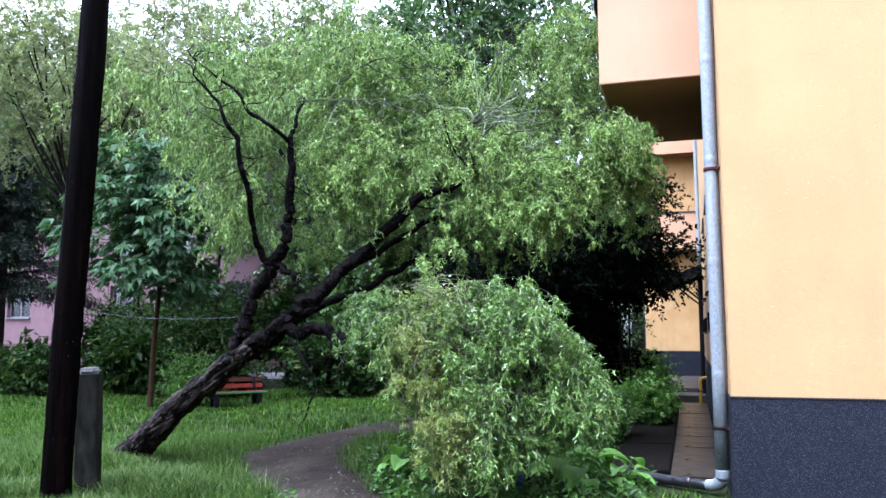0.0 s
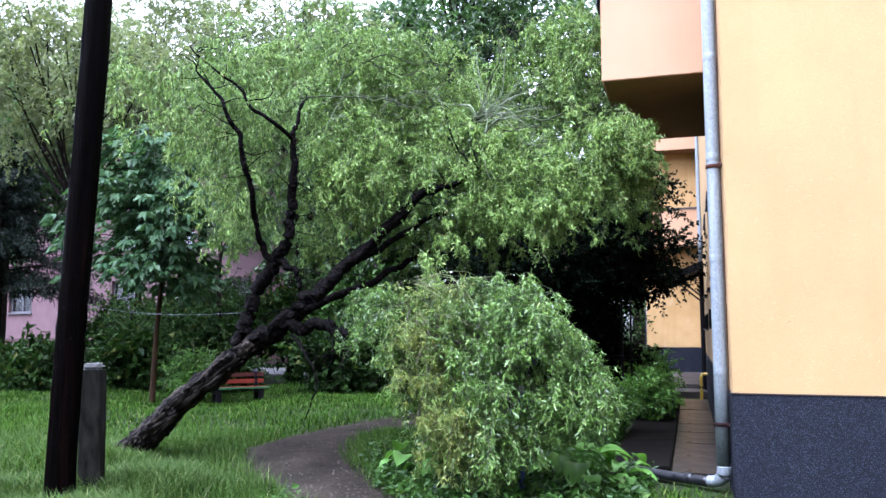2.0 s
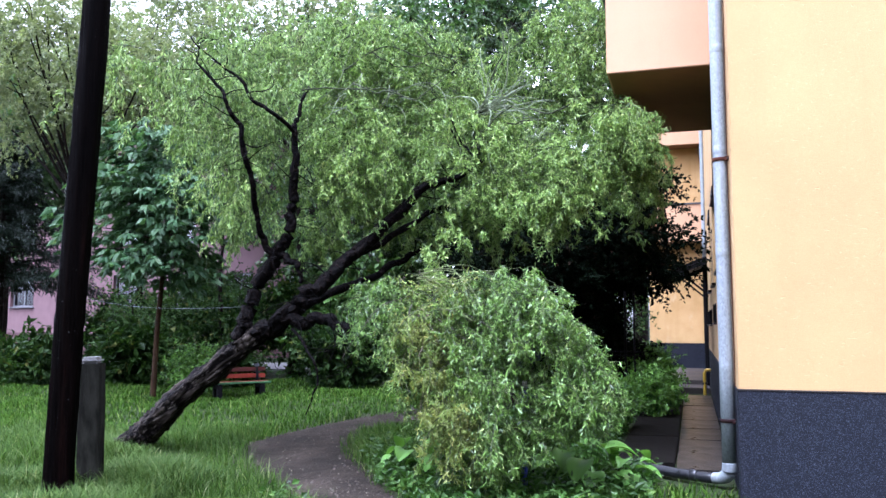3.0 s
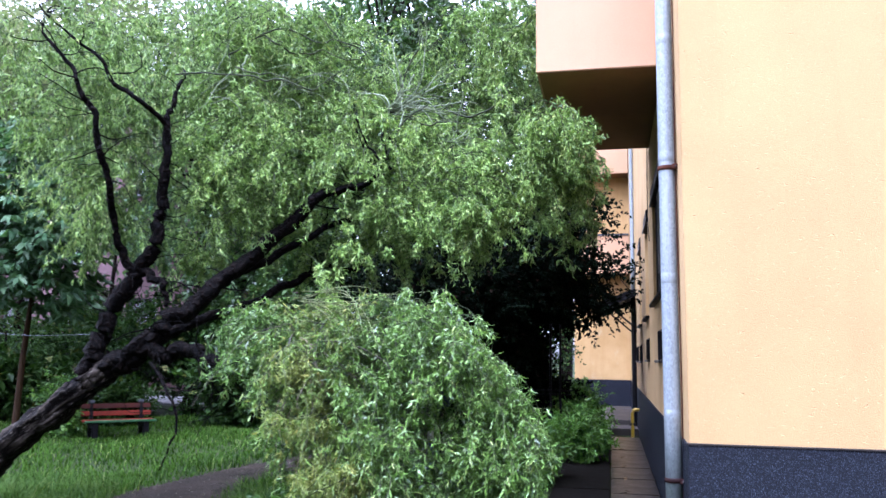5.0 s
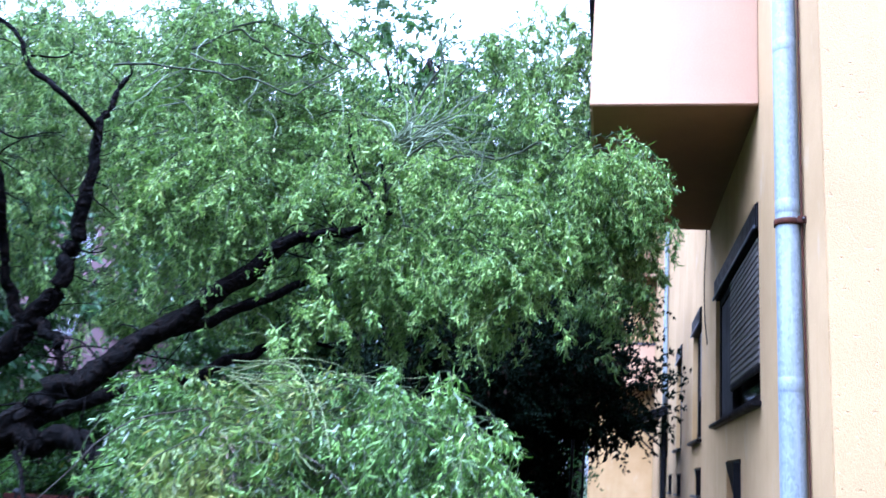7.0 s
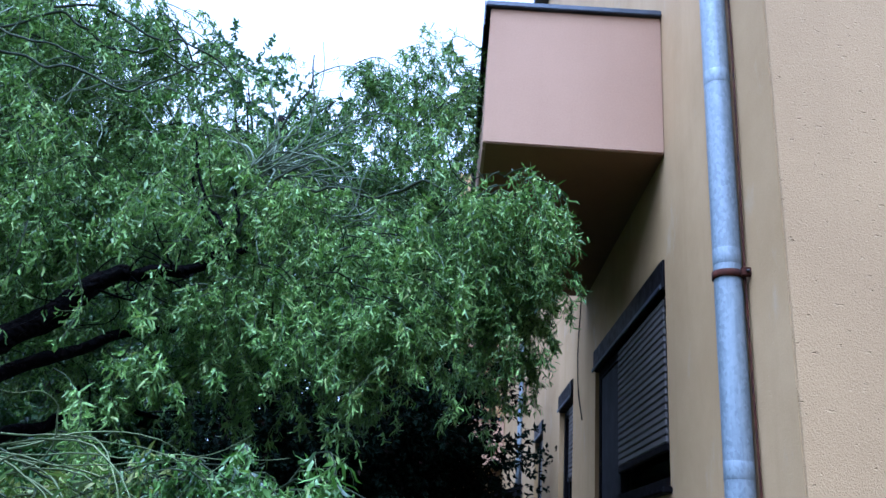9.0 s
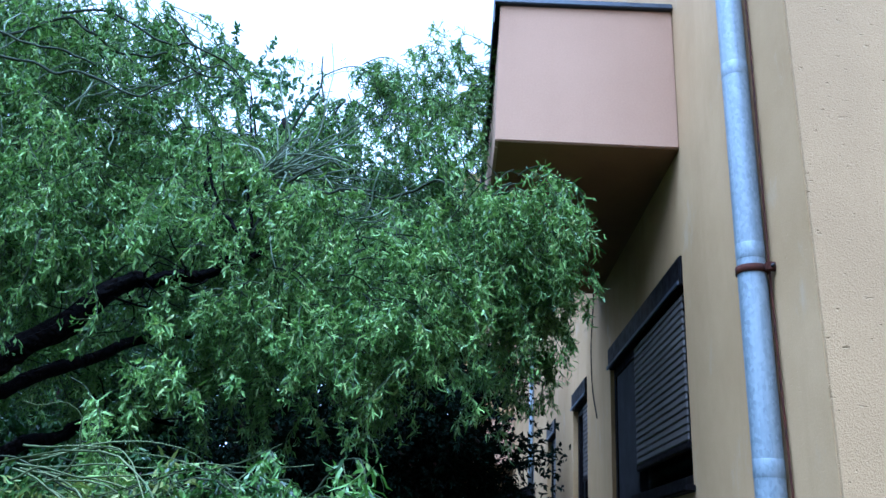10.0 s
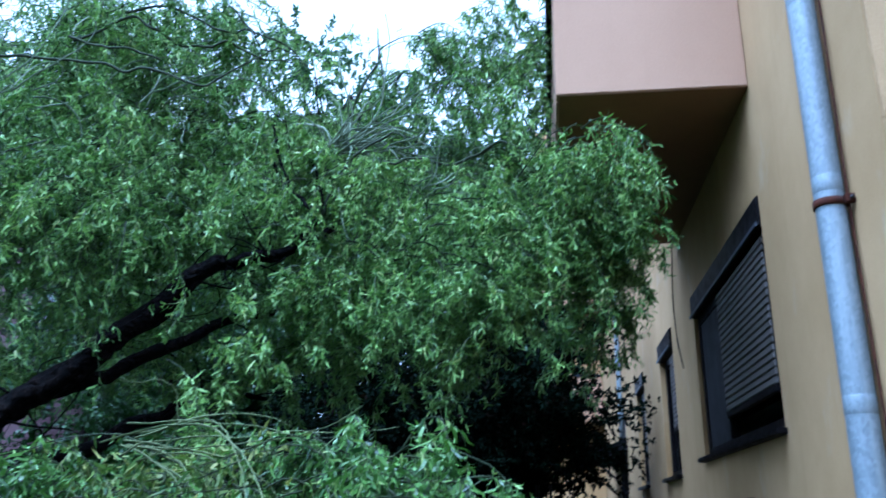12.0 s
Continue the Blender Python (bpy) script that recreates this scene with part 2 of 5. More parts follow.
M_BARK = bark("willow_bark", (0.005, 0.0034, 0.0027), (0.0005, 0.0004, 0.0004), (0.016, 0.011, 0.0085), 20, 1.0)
M_TRUNK = bark("old_willow_trunk_bark", (0.034, 0.028, 0.022), (0.0014, 0.0011, 0.0009), (0.13, 0.112, 0.092), 17, 1.0, 37, 0.22)
M_SAPLING = plain("young_brown_bark", (0.012, 0.0065, 0.003), (0.036, 0.021, 0.01), 5, 0.8, 0, 0.5, (6, 6, 1), gloss=0.08)
M_BARK2 = bark("brown_tree_bark", (0.0165, 0.01254, 0.00924), (0.00528, 0.00396, 0.0033), (0.0462, 0.0363, 0.0264), 8)
M_TWIG = plain("green_willow_twig", (0.085, 0.11, 0.04), (0.17, 0.195, 0.085), 8, 0.6, gloss=0.12)
M_TWIGPALE = plain("tan_bare_stem", (0.0924, 0.0726, 0.0429), (0.1848, 0.1452, 0.0924), 8, 0.6)
M_OLDTWIG = plain("grey_green_branch_bark", (0.014, 0.02, 0.008), (0.045, 0.055, 0.026), 8, 0.7, gloss=0.12)
M_SWITCH = plain("pale_green_switch", (0.09, 0.12, 0.065), (0.2, 0.235, 0.145), 8, 0.5, gloss=0.25)
M_TWIGBR = plain("brown_twig", (0.0198, 0.01452, 0.0099), (0.0462, 0.033, 0.0198), 8, 0.6)
M_WILLOW = leafy("willow_leaf", (0.014, 0.044, 0.0055), (0.205, 0.325, 0.08), (0.39, 0.45, 0.17), 0.42, 0.18, 1.15, gloss=0.26)
M_WILLOW2 = leafy("fallen_willow_leaf", (0.008, 0.026, 0.005), (0.108, 0.178, 0.036), (0.3, 0.27, 0.085), 0.42, 0.26, 1.2, gloss=0.2, withered=(0.215, 0.225, 0.055))
M_WILLOW3 = leafy("fresh_fallen_willow_leaf", (0.007, 0.026, 0.0045), (0.11, 0.205, 0.036), (0.26, 0.33, 0.1), 0.36, 0.18, 1.15, gloss=0.4)
M_DECID = leafy("broad_dark_leaf", (0.01452, 0.0396, 0.00924), (0.0396, 0.0825, 0.02112), (0.0792, 0.1122, 0.033))
M_HIGH = leafy("tall_crown_leaf", (0.033, 0.0792, 0.0297), (0.0792, 0.1452, 0.0561), (0.132, 0.1848, 0.0726), 0.4)
M_SHRUB2 = leafy("bright_shrub_leaf", (0.01188, 0.033, 0.0066), (0.0528, 0.1056, 0.02508), (0.1254, 0.1188, 0.0429), 0.5, 0.3, gloss=0.2)
M_ACACIA = leafy("pale_acacia_leaf", (0.066, 0.0924, 0.0396), (0.165, 0.198, 0.099), (0.2112, 0.231, 0.132), 0.5, 0.4)
M_STRAW = leafy("seeding_grass", (0.016, 0.038, 0.007), (0.05, 0.085, 0.02), (0.2, 0.22, 0.115), 0.7, 0.3, gloss=0.08)
M_CHEST = leafy("chestnut_leaf", (0.01452, 0.0429, 0.0165), (0.0495, 0.099, 0.04488), (0.1122, 0.1716, 0.099), 0.42, 0.3, gloss=0.14)
# Leaf tones taken near black: the shade behind the willow is in them.
M_PLUM = leafy("shaded_plum_leaf", (0.0012, 0.0028, 0.0016), (0.0035, 0.0075, 0.0035), (0.016, 0.008, 0.006), 0.8, 0.1, gloss=0.03)
M_SPRUCE = leafy("spruce_needle", (0.00264, 0.0066, 0.00396), (0.00792, 0.01584, 0.00924), (0.0132, 0.0231, 0.0132), 0.6, 0.1, gloss=0.15)
M_SHRUB = leafy("shrub_leaf", (0.00528, 0.01584, 0.0033), (0.02112, 0.0462, 0.00924), (0.0858, 0.0924, 0.0264), 0.55, 0.3, gloss=0.1)
M_HERB = leafy("herb_leaf", (0.00858, 0.02772, 0.00462), (0.03432, 0.0825, 0.0132), (0.0858, 0.1452, 0.0297), 0.42, 0.3, gloss=0.2)
M_FRESH = leafy("fresh_shrub_leaf", (0.035, 0.095, 0.015), (0.115, 0.235, 0.042), (0.19, 0.31, 0.07), 0.42, 0.3, gloss=0.3)
M_BROAD = leafy("broad_herb_leaf", (0.05, 0.125, 0.022), (0.1, 0.215, 0.04), (0.16, 0.27, 0.06), 0.45, 0.3, gloss=0.3)
M_GRASS = leafy("grass_blade", (0.007, 0.021, 0.002), (0.037, 0.08, 0.0085), (0.15, 0.185, 0.06), 0.65, 0.25, gloss=0.05)
M_BLUE = plain("chipped_blue_paint", (0.0132, 0.0198, 0.1056), (0.0264, 0.0396, 0.165), 8, 0.45)
M_CAPGREY = plain("weathered_grey_sheet", (0.0924, 0.099, 0.1254), (0.1452, 0.1518, 0.1848), 10, 0.6)
M_DISC = plain("dull_blue_grey_plate", (0.02, 0.028, 0.042), (0.045, 0.058, 0.08), 10, 0.6, gloss=0.2)
M_CRUMB = plain("earth_crumb", (0.0132, 0.0099, 0.0066), (0.0594, 0.04752, 0.03432), 14, 0.9)
M_LITTER = plain("fallen_petals", (0.0792, 0.0726, 0.0462), (0.198, 0.1848, 0.1386), 20, 0.8)


def soil(n, l, bsdf, out):
    v = coords(n, l)
    a, b = noise_at(n, l, v, 0.7, 6, 0.65), noise_at(n, l, v, 26, 4, 0.7)
    c = mix(n, l, ramp(n, l, a, (0.38, (0, 0, 0)), (0.62, (1, 1, 1))), (0.01188, 0.0198, 0.00594), (0.01716, 0.0297, 0.00792))
    c = mix(n, l, ramp(n, l, b, (0.5, (0, 0, 0)), (0.7, (1, 1, 1))), c, (0.0297, 0.0231, 0.01452))
    l.new(c, bsdf.inputs["Base Color"])
    bsdf.inputs["Roughness"].default_value, bsdf.inputs["Specular IOR Level"].default_value = 0.95, 0.1
    bump(n, l, bsdf, b, 0.8, 0.03)


def trodden(n, l, bsdf, out):
    v = coords(n, l)
    a, b = noise_at(n, l, v, 1.3, 6, 0.65), noise_at(n, l, v, 38, 4, 0.75)
    c = ramp(n, l, a, (0.3, (0.0085, 0.0066, 0.0048)), (0.52, (0.022, 0.0175, 0.0132)), (0.75, (0.047, 0.0385, 0.03)))
    c = mix(n, l, 0.85, c, ramp(n, l, b, (0.35, (0.3, 0.28, 0.25)), (0.65, (1.35, 1.3, 1.2))), "MULTIPLY")
    grit = noise_at(n, l, v, 130, 2, 0.6)
    c = mix(n, l, ramp(n, l, grit, (0.64, (0, 0, 0)), (0.72, (0.8, 0.8, 0.8))), c, (0.0561, 0.0462, 0.033))
    l.new(c, bsdf.inputs["Base Color"])
    bsdf.inputs["Roughness"].default_value, bsdf.inputs["Specular IOR Level"].default_value = 0.9, 0.1
    bump(n, l, bsdf, mix(n, l, 0.5, b, grit), 1.0, 0.03)


M_SOIL, M_PATH = material("lawn_soil", soil), material("trodden_earth", trodden)

# ---- mesh makers ----


def unit(v):
    return v / np.maximum(np.linalg.norm(v, axis=-1, keepdims=True), 1e-9)


def mesh_of(name, verts, faces, smooth=False):
    """A mesh from an array of vertices and an array of equal-sided faces."""
    verts, faces = np.asarray(verts, np.float32).reshape(-1, 3), np.asarray(faces, np.int32)
    me, k = bpy.data.meshes.new(name), faces.shape[1]
    me.vertices.add(len(verts))
    me.vertices.foreach_set("co", verts.ravel())
    me.loops.add(faces.size)
    me.loops.foreach_set("vertex_index", faces.ravel())
    me.polygons.add(len(faces))
    me.polygons.foreach_set("loop_start", np.arange(0, faces.size, k, dtype=np.int32))
    me.polygons.foreach_set("use_smooth", np.full(len(faces), smooth))
    me.update(calc_edges=True)
    return me


def as_mesh(name, bm, smooth=False):
    me = bpy.data.meshes.new(name)
    bmesh.ops.recalc_face_normals(bm, faces=bm.faces)
    for f in bm.faces:
        f.smooth = smooth
    bm.to_mesh(me)
    bm.free()
    return me


def part(name, data, mat, parent=None, label="", at=None):
    """One mesh object, under a thing or a part."""
    if isinstance(data, bmesh.types.BMesh):
        data = as_mesh(name, data)
    ob = new(name, data)
    if mat and not data.materials:
        data.materials.append(mat)
    if parent is not None:
        ob.parent = parent
    if at is not None:
        ob.matrix_basis = at
    return tagged(ob, label)


def thing(name, at, label, category, group="", kind=""):
    e = new(name)
    e.empty_display_size = 0.2
    e.matrix_basis = at if isinstance(at, Matrix) else pose(*at)
    return tagged(e, label, category, group, kind)


def cuboid(bm, lo, hi, bevel=0.0):
    r = bmesh.ops.create_cube(bm, size=1, matrix=Matrix.LocRotScale([(a + b) / 2 for a, b in zip(lo, hi)], None, [b - a for a, b in zip(lo, hi)]))
    if bevel:
        bmesh.ops.bevel(bm, geom=list({e for v in r["verts"] for e in v.link_edges}), offset=bevel, segments=2, affect="EDGES")
    return bm


def block(lo, hi, bevel=0.006):
    return cuboid(bmesh.new(), lo, hi, bevel)


def smooth_line(pts, per=5):
    """A Catmull-Rom line through rows of x, y, z, radius."""
    p = np.asarray(pts, float)
    q = np.vstack([2 * p[0] - p[1], p, 2 * p[-1] - p[-2]])
    u = np.linspace(0, 1, per, endpoint=False)[:, None]
    rows = [0.5 * (2 * q[i] + (q[i + 1] - q[i - 1]) * u + (2 * q[i - 1] - 5 * q[i] + 4 * q[i + 1] - q[i + 2]) * u ** 2
                   + (3 * q[i] - q[i - 1] - 3 * q[i + 1] + q[i + 2]) * u ** 3) for i in range(1, len(q) - 2)]
    return np.vstack(rows + [p[-1:]])


def tube(name, pts, sides=10, per=5, lumpy=0.0, smooth=True, seed=1, flutes=0):
    """A closed tapering tube along rows of x, y, z, radius, with lumps and flutes like a trunk's."""
    r = np.random.default_rng(seed)
    line = smooth_line(pts, per) if per > 1 else np.asarray(pts, float)
    c, rad = line[:, :3], np.maximum(line[:, 3], 0.001)
    if lumpy:
        c = c + r.normal(0, 1, c.shape) * (rad * lumpy * 0.35)[:, None]
    t = unit(np.gradient(c, axis=0))
    ref = np.where(np.abs(t[:, 2:3]) > 0.95, [[1.0, 0, 0]], [[0, 0, 1.0]])
    s = unit(np.cross(t, ref))
    b = np.cross(s, t)
    a = np.linspace(0, 2 * np.pi, sides, endpoint=False)
    along = np.cumsum(r.normal(0, 0.12, len(c)))[:, None]
    lump = 1 + lumpy * r.normal(0, 0.5, (len(c), sides)) + (lumpy * (0.9 * np.sin(a * flutes + 0.4 + along) + 0.5 * np.sin(a * (flutes * 2 + 1) - 1.7 * along)) if flutes else 0)
    v = c[:, None] + (s[:, None] * np.cos(a)[None, :, None] + b[:, None] * np.sin(a)[None, :, None]) * (rad[:, None] * lump)[..., None]
    k = len(c)
    i, j = np.meshgrid(np.arange(k - 1), np.arange(sides), indexing="ij")
    j2 = (j + 1) % sides
    quads = np.stack([i * sides + j, i * sides + j2, (i + 1) * sides + j2, (i + 1) * sides + j], -1).reshape(-1, 4)
    verts = np.vstack([v.reshape(-1, 3), c[:1], c[-1:]])
    n0, j = k * sides, np.arange(sides)
    j2 = (j + 1) % sides
    caps = np.vstack([np.stack([np.full(sides, n0), j2, j, j], -1), np.stack([np.full(sides, n0 + 1), (k - 1) * sides + j, (k - 1) * sides + j2, (k - 1) * sides + j2], -1)])
    me = bpy.data.meshes.new(name)
    me.from_pydata(verts.tolist(), [], quads.tolist() + caps[:, :3].tolist())
    for p in me.polygons:
        p.use_smooth = smooth
    return me


def round_pipe(name, pts, radius, sides=14, per=6):
    return tube(name, [(*p, radius) for p in pts], sides, per)


def strands(starts, ways, lengths, steps, droop, wiggle, r):
    """Shoots that grow from starts along ways, bend down by droop and twist by wiggle: nodes and directions."""
    p, d = np.array(starts, float), unit(np.array(ways, float))
    step = (np.asarray(lengths) / steps)[:, None]
    nodes, dirs = [p.copy()], [d.copy()]
    turn = r.normal(0, 1, p.shape)
    for _ in range(steps):
        turn = 0.55 * turn + r.normal(0, 1, p.shape) * 0.75
        d = unit(d + turn * wiggle + np.array([0, 0, -1.0]) * droop)
        p = p + d * step
        nodes.append(p.copy())
        dirs.append(d.copy())
    return np.stack(nodes, 1), np.stack(dirs, 1)


def shoots_mesh(name, nodes, radius, tip=0.35):
    """Thin three-sided twigs along the nodes of each shoot."""
    s, k, _ = nodes.shape
    t = unit(np.gradient(nodes, axis=1))
    a = unit(np.cross(t, np.array([0.31, 0.17, 0.93])))
    b = np.cross(t, a)
    rad = np.broadcast_to(np.asarray(radius, float).reshape(-1, 1), (s, 1)) * np.linspace(1, tip, k)[None]
    ring = np.stack([nodes + (a * np.cos(w) + b * np.sin(w)) * rad[..., None] for w in (0, 2.094, 4.189)], 2)
    base = (np.arange(s)[:, None] * k + np.arange(k - 1)[None]) * 3
    q = [np.stack([base + j, base + (j + 1) % 3, base + 3 + (j + 1) % 3, base + 3 + j], -1).reshape(-1, 4) for j in range(3)]
    return mesh_of(name, ring.reshape(-1, 3), np.vstack(q), True)


def curly_leaves(name, p, d, length, width, r, curl=1.75):
    """Narrow blades of three pieces, rolled along their length as contorted willow leaves are."""
    n = len(p)
    d = unit(d)
    side = unit(np.cross(d, unit(r.normal(0, 0.8, (n, 3)) + np.array([0, 0, 0.8]))))
    up = np.cross(side, d)
    length, width = np.broadcast_to(length, n)[:, None], np.broadcast_to(width, n)[:, None]
    roll = curl * r.normal(0.5, 0.7, (n, 1))
    skew = side * length * r.normal(0, 0.2, (n, 1))
    q, rows = p, []
    for k, (step, half) in enumerate(((0.3, 0.5), (0.36, 0.4), (0.34, 0.0))):
        a = roll * (k + 0.5) / 2.4
        q = q + (d * np.cos(a) - up * np.sin(a)) * length * step + skew * (k == 1)
        rows += [q + side * width * half, q - side * width * half] if half else [q]
    v = np.stack([p, *rows], 1)
    b = np.arange(n)[:, None] * 6
    f = np.concatenate([b + np.array([t]) for t in ((0, 2, 1), (1, 2, 4), (1, 4, 3), (3, 4, 5))])
    return mesh_of(name, v.reshape(-1, 3), f)


def leaves_mesh(name, p, d, length, width, r, fold=0.25, curl=0.3, far=False):
    """Folded, curling leaf blades at p along d."""
    n = len(p)
    d = unit(d)
    side = unit(np.cross(d, unit(r.normal(0, 0.7, (n, 3)) + np.array([0, 0, 1.0]))))
    up = np.cross(side, d)
    length, width = np.broadcast_to(length, n)[:, None], np.broadcast_to(width, n)[:, None]
    c = curl * r.normal(0.4, 0.8, (n, 1))
    v = np.stack([p, p + d * length * 0.42 + side * width / 2 + up * width * fold, p + d * length * 0.5 + up * length * 0.06 * c,
                  p + d * length * 0.42 - side * width / 2 + up * width * fold, p + d * length - up * length * c * 0.5], 1)
    if far:
        v = v[:, [0, 1, 4, 3]]
        b = np.arange(n)[:, None] * 4
        return mesh_of(name, v.reshape(-1, 3), np.concatenate([b + np.array([[0, 1, 2]]), b + np.array([[0, 2, 3]])]))
    b = np.arange(n)[:, None] * 5
    f = np.concatenate([b + np.array([[0, 1, 2]]), b + np.array([[0, 2, 3]]), b + np.array([[1, 4, 2]]), b + np.array([[2, 4, 3]])])
    return mesh_of(name, v.reshape(-1, 3), f)


def in_blobs(blobs, r, shell=0.45, bunch=1, loose=0.06):
    """Random starts in ellipsoids (x, y, z, rx, ry, rz, count), in bunches: places and outward ways."""
    ps, ws = [], []
    for x, y, z, rx, ry, rz, count in blobs:
        tufts = max(1, count // bunch)
        w = unit(r.normal(0, 1, (tufts, 3)))
        p = np.array([x, y, z]) + w * (r.uniform(0, 1, (tufts, 1)) ** shell) * np.array([rx, ry, rz])
        ps.append(np.repeat(p, bunch, 0) + r.normal(0, loose, (tufts * bunch, 3)))
        ws.append(unit(np.repeat(w, bunch, 0) + r.normal(0, 0.3, (tufts * bunch, 3))))
    return np.vstack(ps), np.vstack(ws)


def foliage(blobs, r, length, steps, droop, wiggle, per_node, leaf, width, leaf_down=0.2):
    """Shoots in blobs, with leaves along them: (shoot nodes, leaf mesh arguments)."""
    p, w = in_blobs(blobs, r)
    nodes, dirs = strands(p, w + np.array([0, 0, 0.35]) + r.normal(0, 0.3, p.shape), length * r.uniform(0.4, 1.0, len(p)) * r.uniform(0.6, 1.5, len(p)), steps, droop, wiggle, r)
    lp = np.repeat(nodes[:, 1:].reshape(-1, 3), per_node, 0)
    ld = np.repeat(dirs[:, 1:].reshape(-1, 3), per_node, 0)
    gap = (length / steps) * 0.5
    lp = lp + ld * r.uniform(-gap, gap, (len(lp), 1))
    ld = unit(ld * 0.5 + r.normal(0, 0.54, ld.shape) + np.array([0, 0, -leaf_down]))
    return nodes, (lp, ld, leaf * r.uniform(0.6, 1.25, len(lp)), width * r.uniform(0.7, 1.2, len(lp)))


def tassels(starts, ways, lengths, r, droop, wiggle, twigs=10, side=0.13, per_node=2, leaf=0.061, width=0.0112, clear=None):
    """Hanging branchlets with short crooked side twigs and leaves: branchlet nodes, twig nodes, leaf arguments."""
    nodes, dirs = strands(starts, ways, lengths, 10, droop, wiggle, r)
    if clear is not None:
        ok = clear(nodes)
        nodes, dirs, lengths = nodes[ok], dirs[ok], np.asarray(lengths)[ok]
    t = len(nodes)
    full = r.uniform(0.55, 1.25, t)
    row = np.repeat(np.arange(t), twigs)
    col = np.minimum((r.uniform(0.08, 1.0, len(row)) ** 0.8 * 10).astype(int), 9)
    bend = unit(dirs[row, col] * 0.5 + r.normal(0, 0.5, (len(row), 3)) + np.array([0, 0, -0.35]))
    tn, td = strands(nodes[row, col], bend, side * full[row] * r.uniform(0.4, 1.3, len(row)) * np.clip(lengths[row] / 0.6, 0.5, 1.1), 5, 0.3, 0.34, r)
    lp = np.concatenate([np.repeat(tn[:, 1:].reshape(-1, 3), per_node, 0), np.repeat(nodes[:, 2:].reshape(-1, 3), per_node, 0)])
    ld = np.concatenate([np.repeat(td[:, 1:].reshape(-1, 3), per_node, 0), np.repeat(dirs[:, 2:].reshape(-1, 3), per_node, 0)])
    lp = lp + ld * r.uniform(-0.02, 0.02, (len(lp), 1))
    ld = unit(ld * 0.4 + r.normal(0, 0.42, ld.shape) + np.array([0, 0, -0.62]))
    return nodes, tn, (lp, ld, leaf * r.uniform(0.5, 1.3, len(lp)), width * r.uniform(0.7, 1.25, len(lp)))


def pierced(name, u0, u1, z0, z1, openings, thick, place):
    """A wall of that thickness between u0 and u1, z0 and z1, with openings (u0, u1, z0, z1) through it. place(u, d, z) puts a point at depth d."""
    us = sorted({u0, u1, *(o[0] for o in openings), *(o[1] for o in openings)})
    zs = sorted({z0, z1, *(o[2] for o in openings), *(o[3] for o in openings)})
    solid = lambda i, k: 0 <= i < len(us) - 1 and 0 <= k < len(zs) - 1 and not any(
        o[0] <= (us[i] + us[i + 1]) / 2 <= o[1] and o[2] <= (zs[k] + zs[k + 1]) / 2 <= o[3] for o in openings)
    bm = bmesh.new()
    cache = {}

    def vert(u, d, z):
        if (u, d, z) not in cache:
            cache[u, d, z] = bm.verts.new(place(u, d, z))
        return cache[u, d, z]

    for i in range(len(us) - 1):
        for k in range(len(zs) - 1):
            if not solid(i, k):
                continue
            a, b, c, d = us[i], us[i + 1], zs[k], zs[k + 1]
            for depth in (0, thick):
                bm.faces.new([vert(a, depth, c), vert(b, depth, c), vert(b, depth, d), vert(a, depth, d)])
            for (di, dk), (p, q) in {(-1, 0): ((a, c), (a, d)), (1, 0): ((b, c), (b, d)), (0, -1): ((a, c), (b, c)), (0, 1): ((a, d), (b, d))}.items():
                if not solid(i + di, k + dk):
                    bm.faces.new([vert(p[0], 0, p[1]), vert(q[0], 0, q[1]), vert(q[0], thick, q[1]), vert(p[0], thick, p[1])])
    return as_mesh(name, bm)


# ---- ground ----
GX = np.concatenate([np.linspace(-400, -24, 12), np.arange(-22, 14.1, 0.5), np.linspace(18, 400, 12)])
GY = np.concatenate([np.linspace(-400, -10, 12), np.arange(-8, 34.1, 0.5), np.linspace(40, 400, 12)])


def ground_z(x, y):
    """Gentle unevenness of the lawn; level along the house."""
    x, y = np.asarray(x, float), np.asarray(y, float)
    away = np.clip((-1.6 - x) / 2.5, 0, 1) * np.clip((40 - np.hypot(x, y)) / 10, 0, 1)
    return away * (0.035 * np.sin(x * 1.3 + 0.7 * y) + 0.03 * np.sin(y * 1.1 - x * 0.6 + 2)) - 0.02


gx, gy = np.meshgrid(GX, GY, indexing="ij")
gi, gj = np.meshgrid(np.arange(len(GX) - 1), np.arange(len(GY) - 1), indexing="ij")
gid = lambda i, j: i * len(GY) + j
ground = part("ground", mesh_of("ground", np.stack([gx, gy, ground_z(gx, gy)], -1),
              np.stack([gid(gi, gj), gid(gi + 1, gj), gid(gi + 1, gj + 1), gid(gi, gj + 1)], -1).reshape(-1, 4), True), M_SOIL)
tagged(ground, "damp uneven lawn soil under long grass", "ground", kind="structure")

# trodden path: a bend from the lawn towards the back garden
PATH_LINE = smooth_line([(2.2, -11.0, 0, 0.5), (1.3, -5.0, 0, 0.45), (0.5, 0.2, 0, 0.42), (-0.9, 3.4, 0, 0.42), (-2.0, 5.2, 0, 0.42), (-2.72, 6.15, 0, 0.43), (-3.42, 7.0, 0, 0.55), (-4.35, 8.35, 0, 0.74), (-4.55, 9.8, 0, 0.6), (-4.38, 11.3, 0, 0.54), (-4.0, 13.2, 0, 0.55), (-4.1, 17, 0, 0.6), (-6, 22.4, 0, 0.7)], 16)


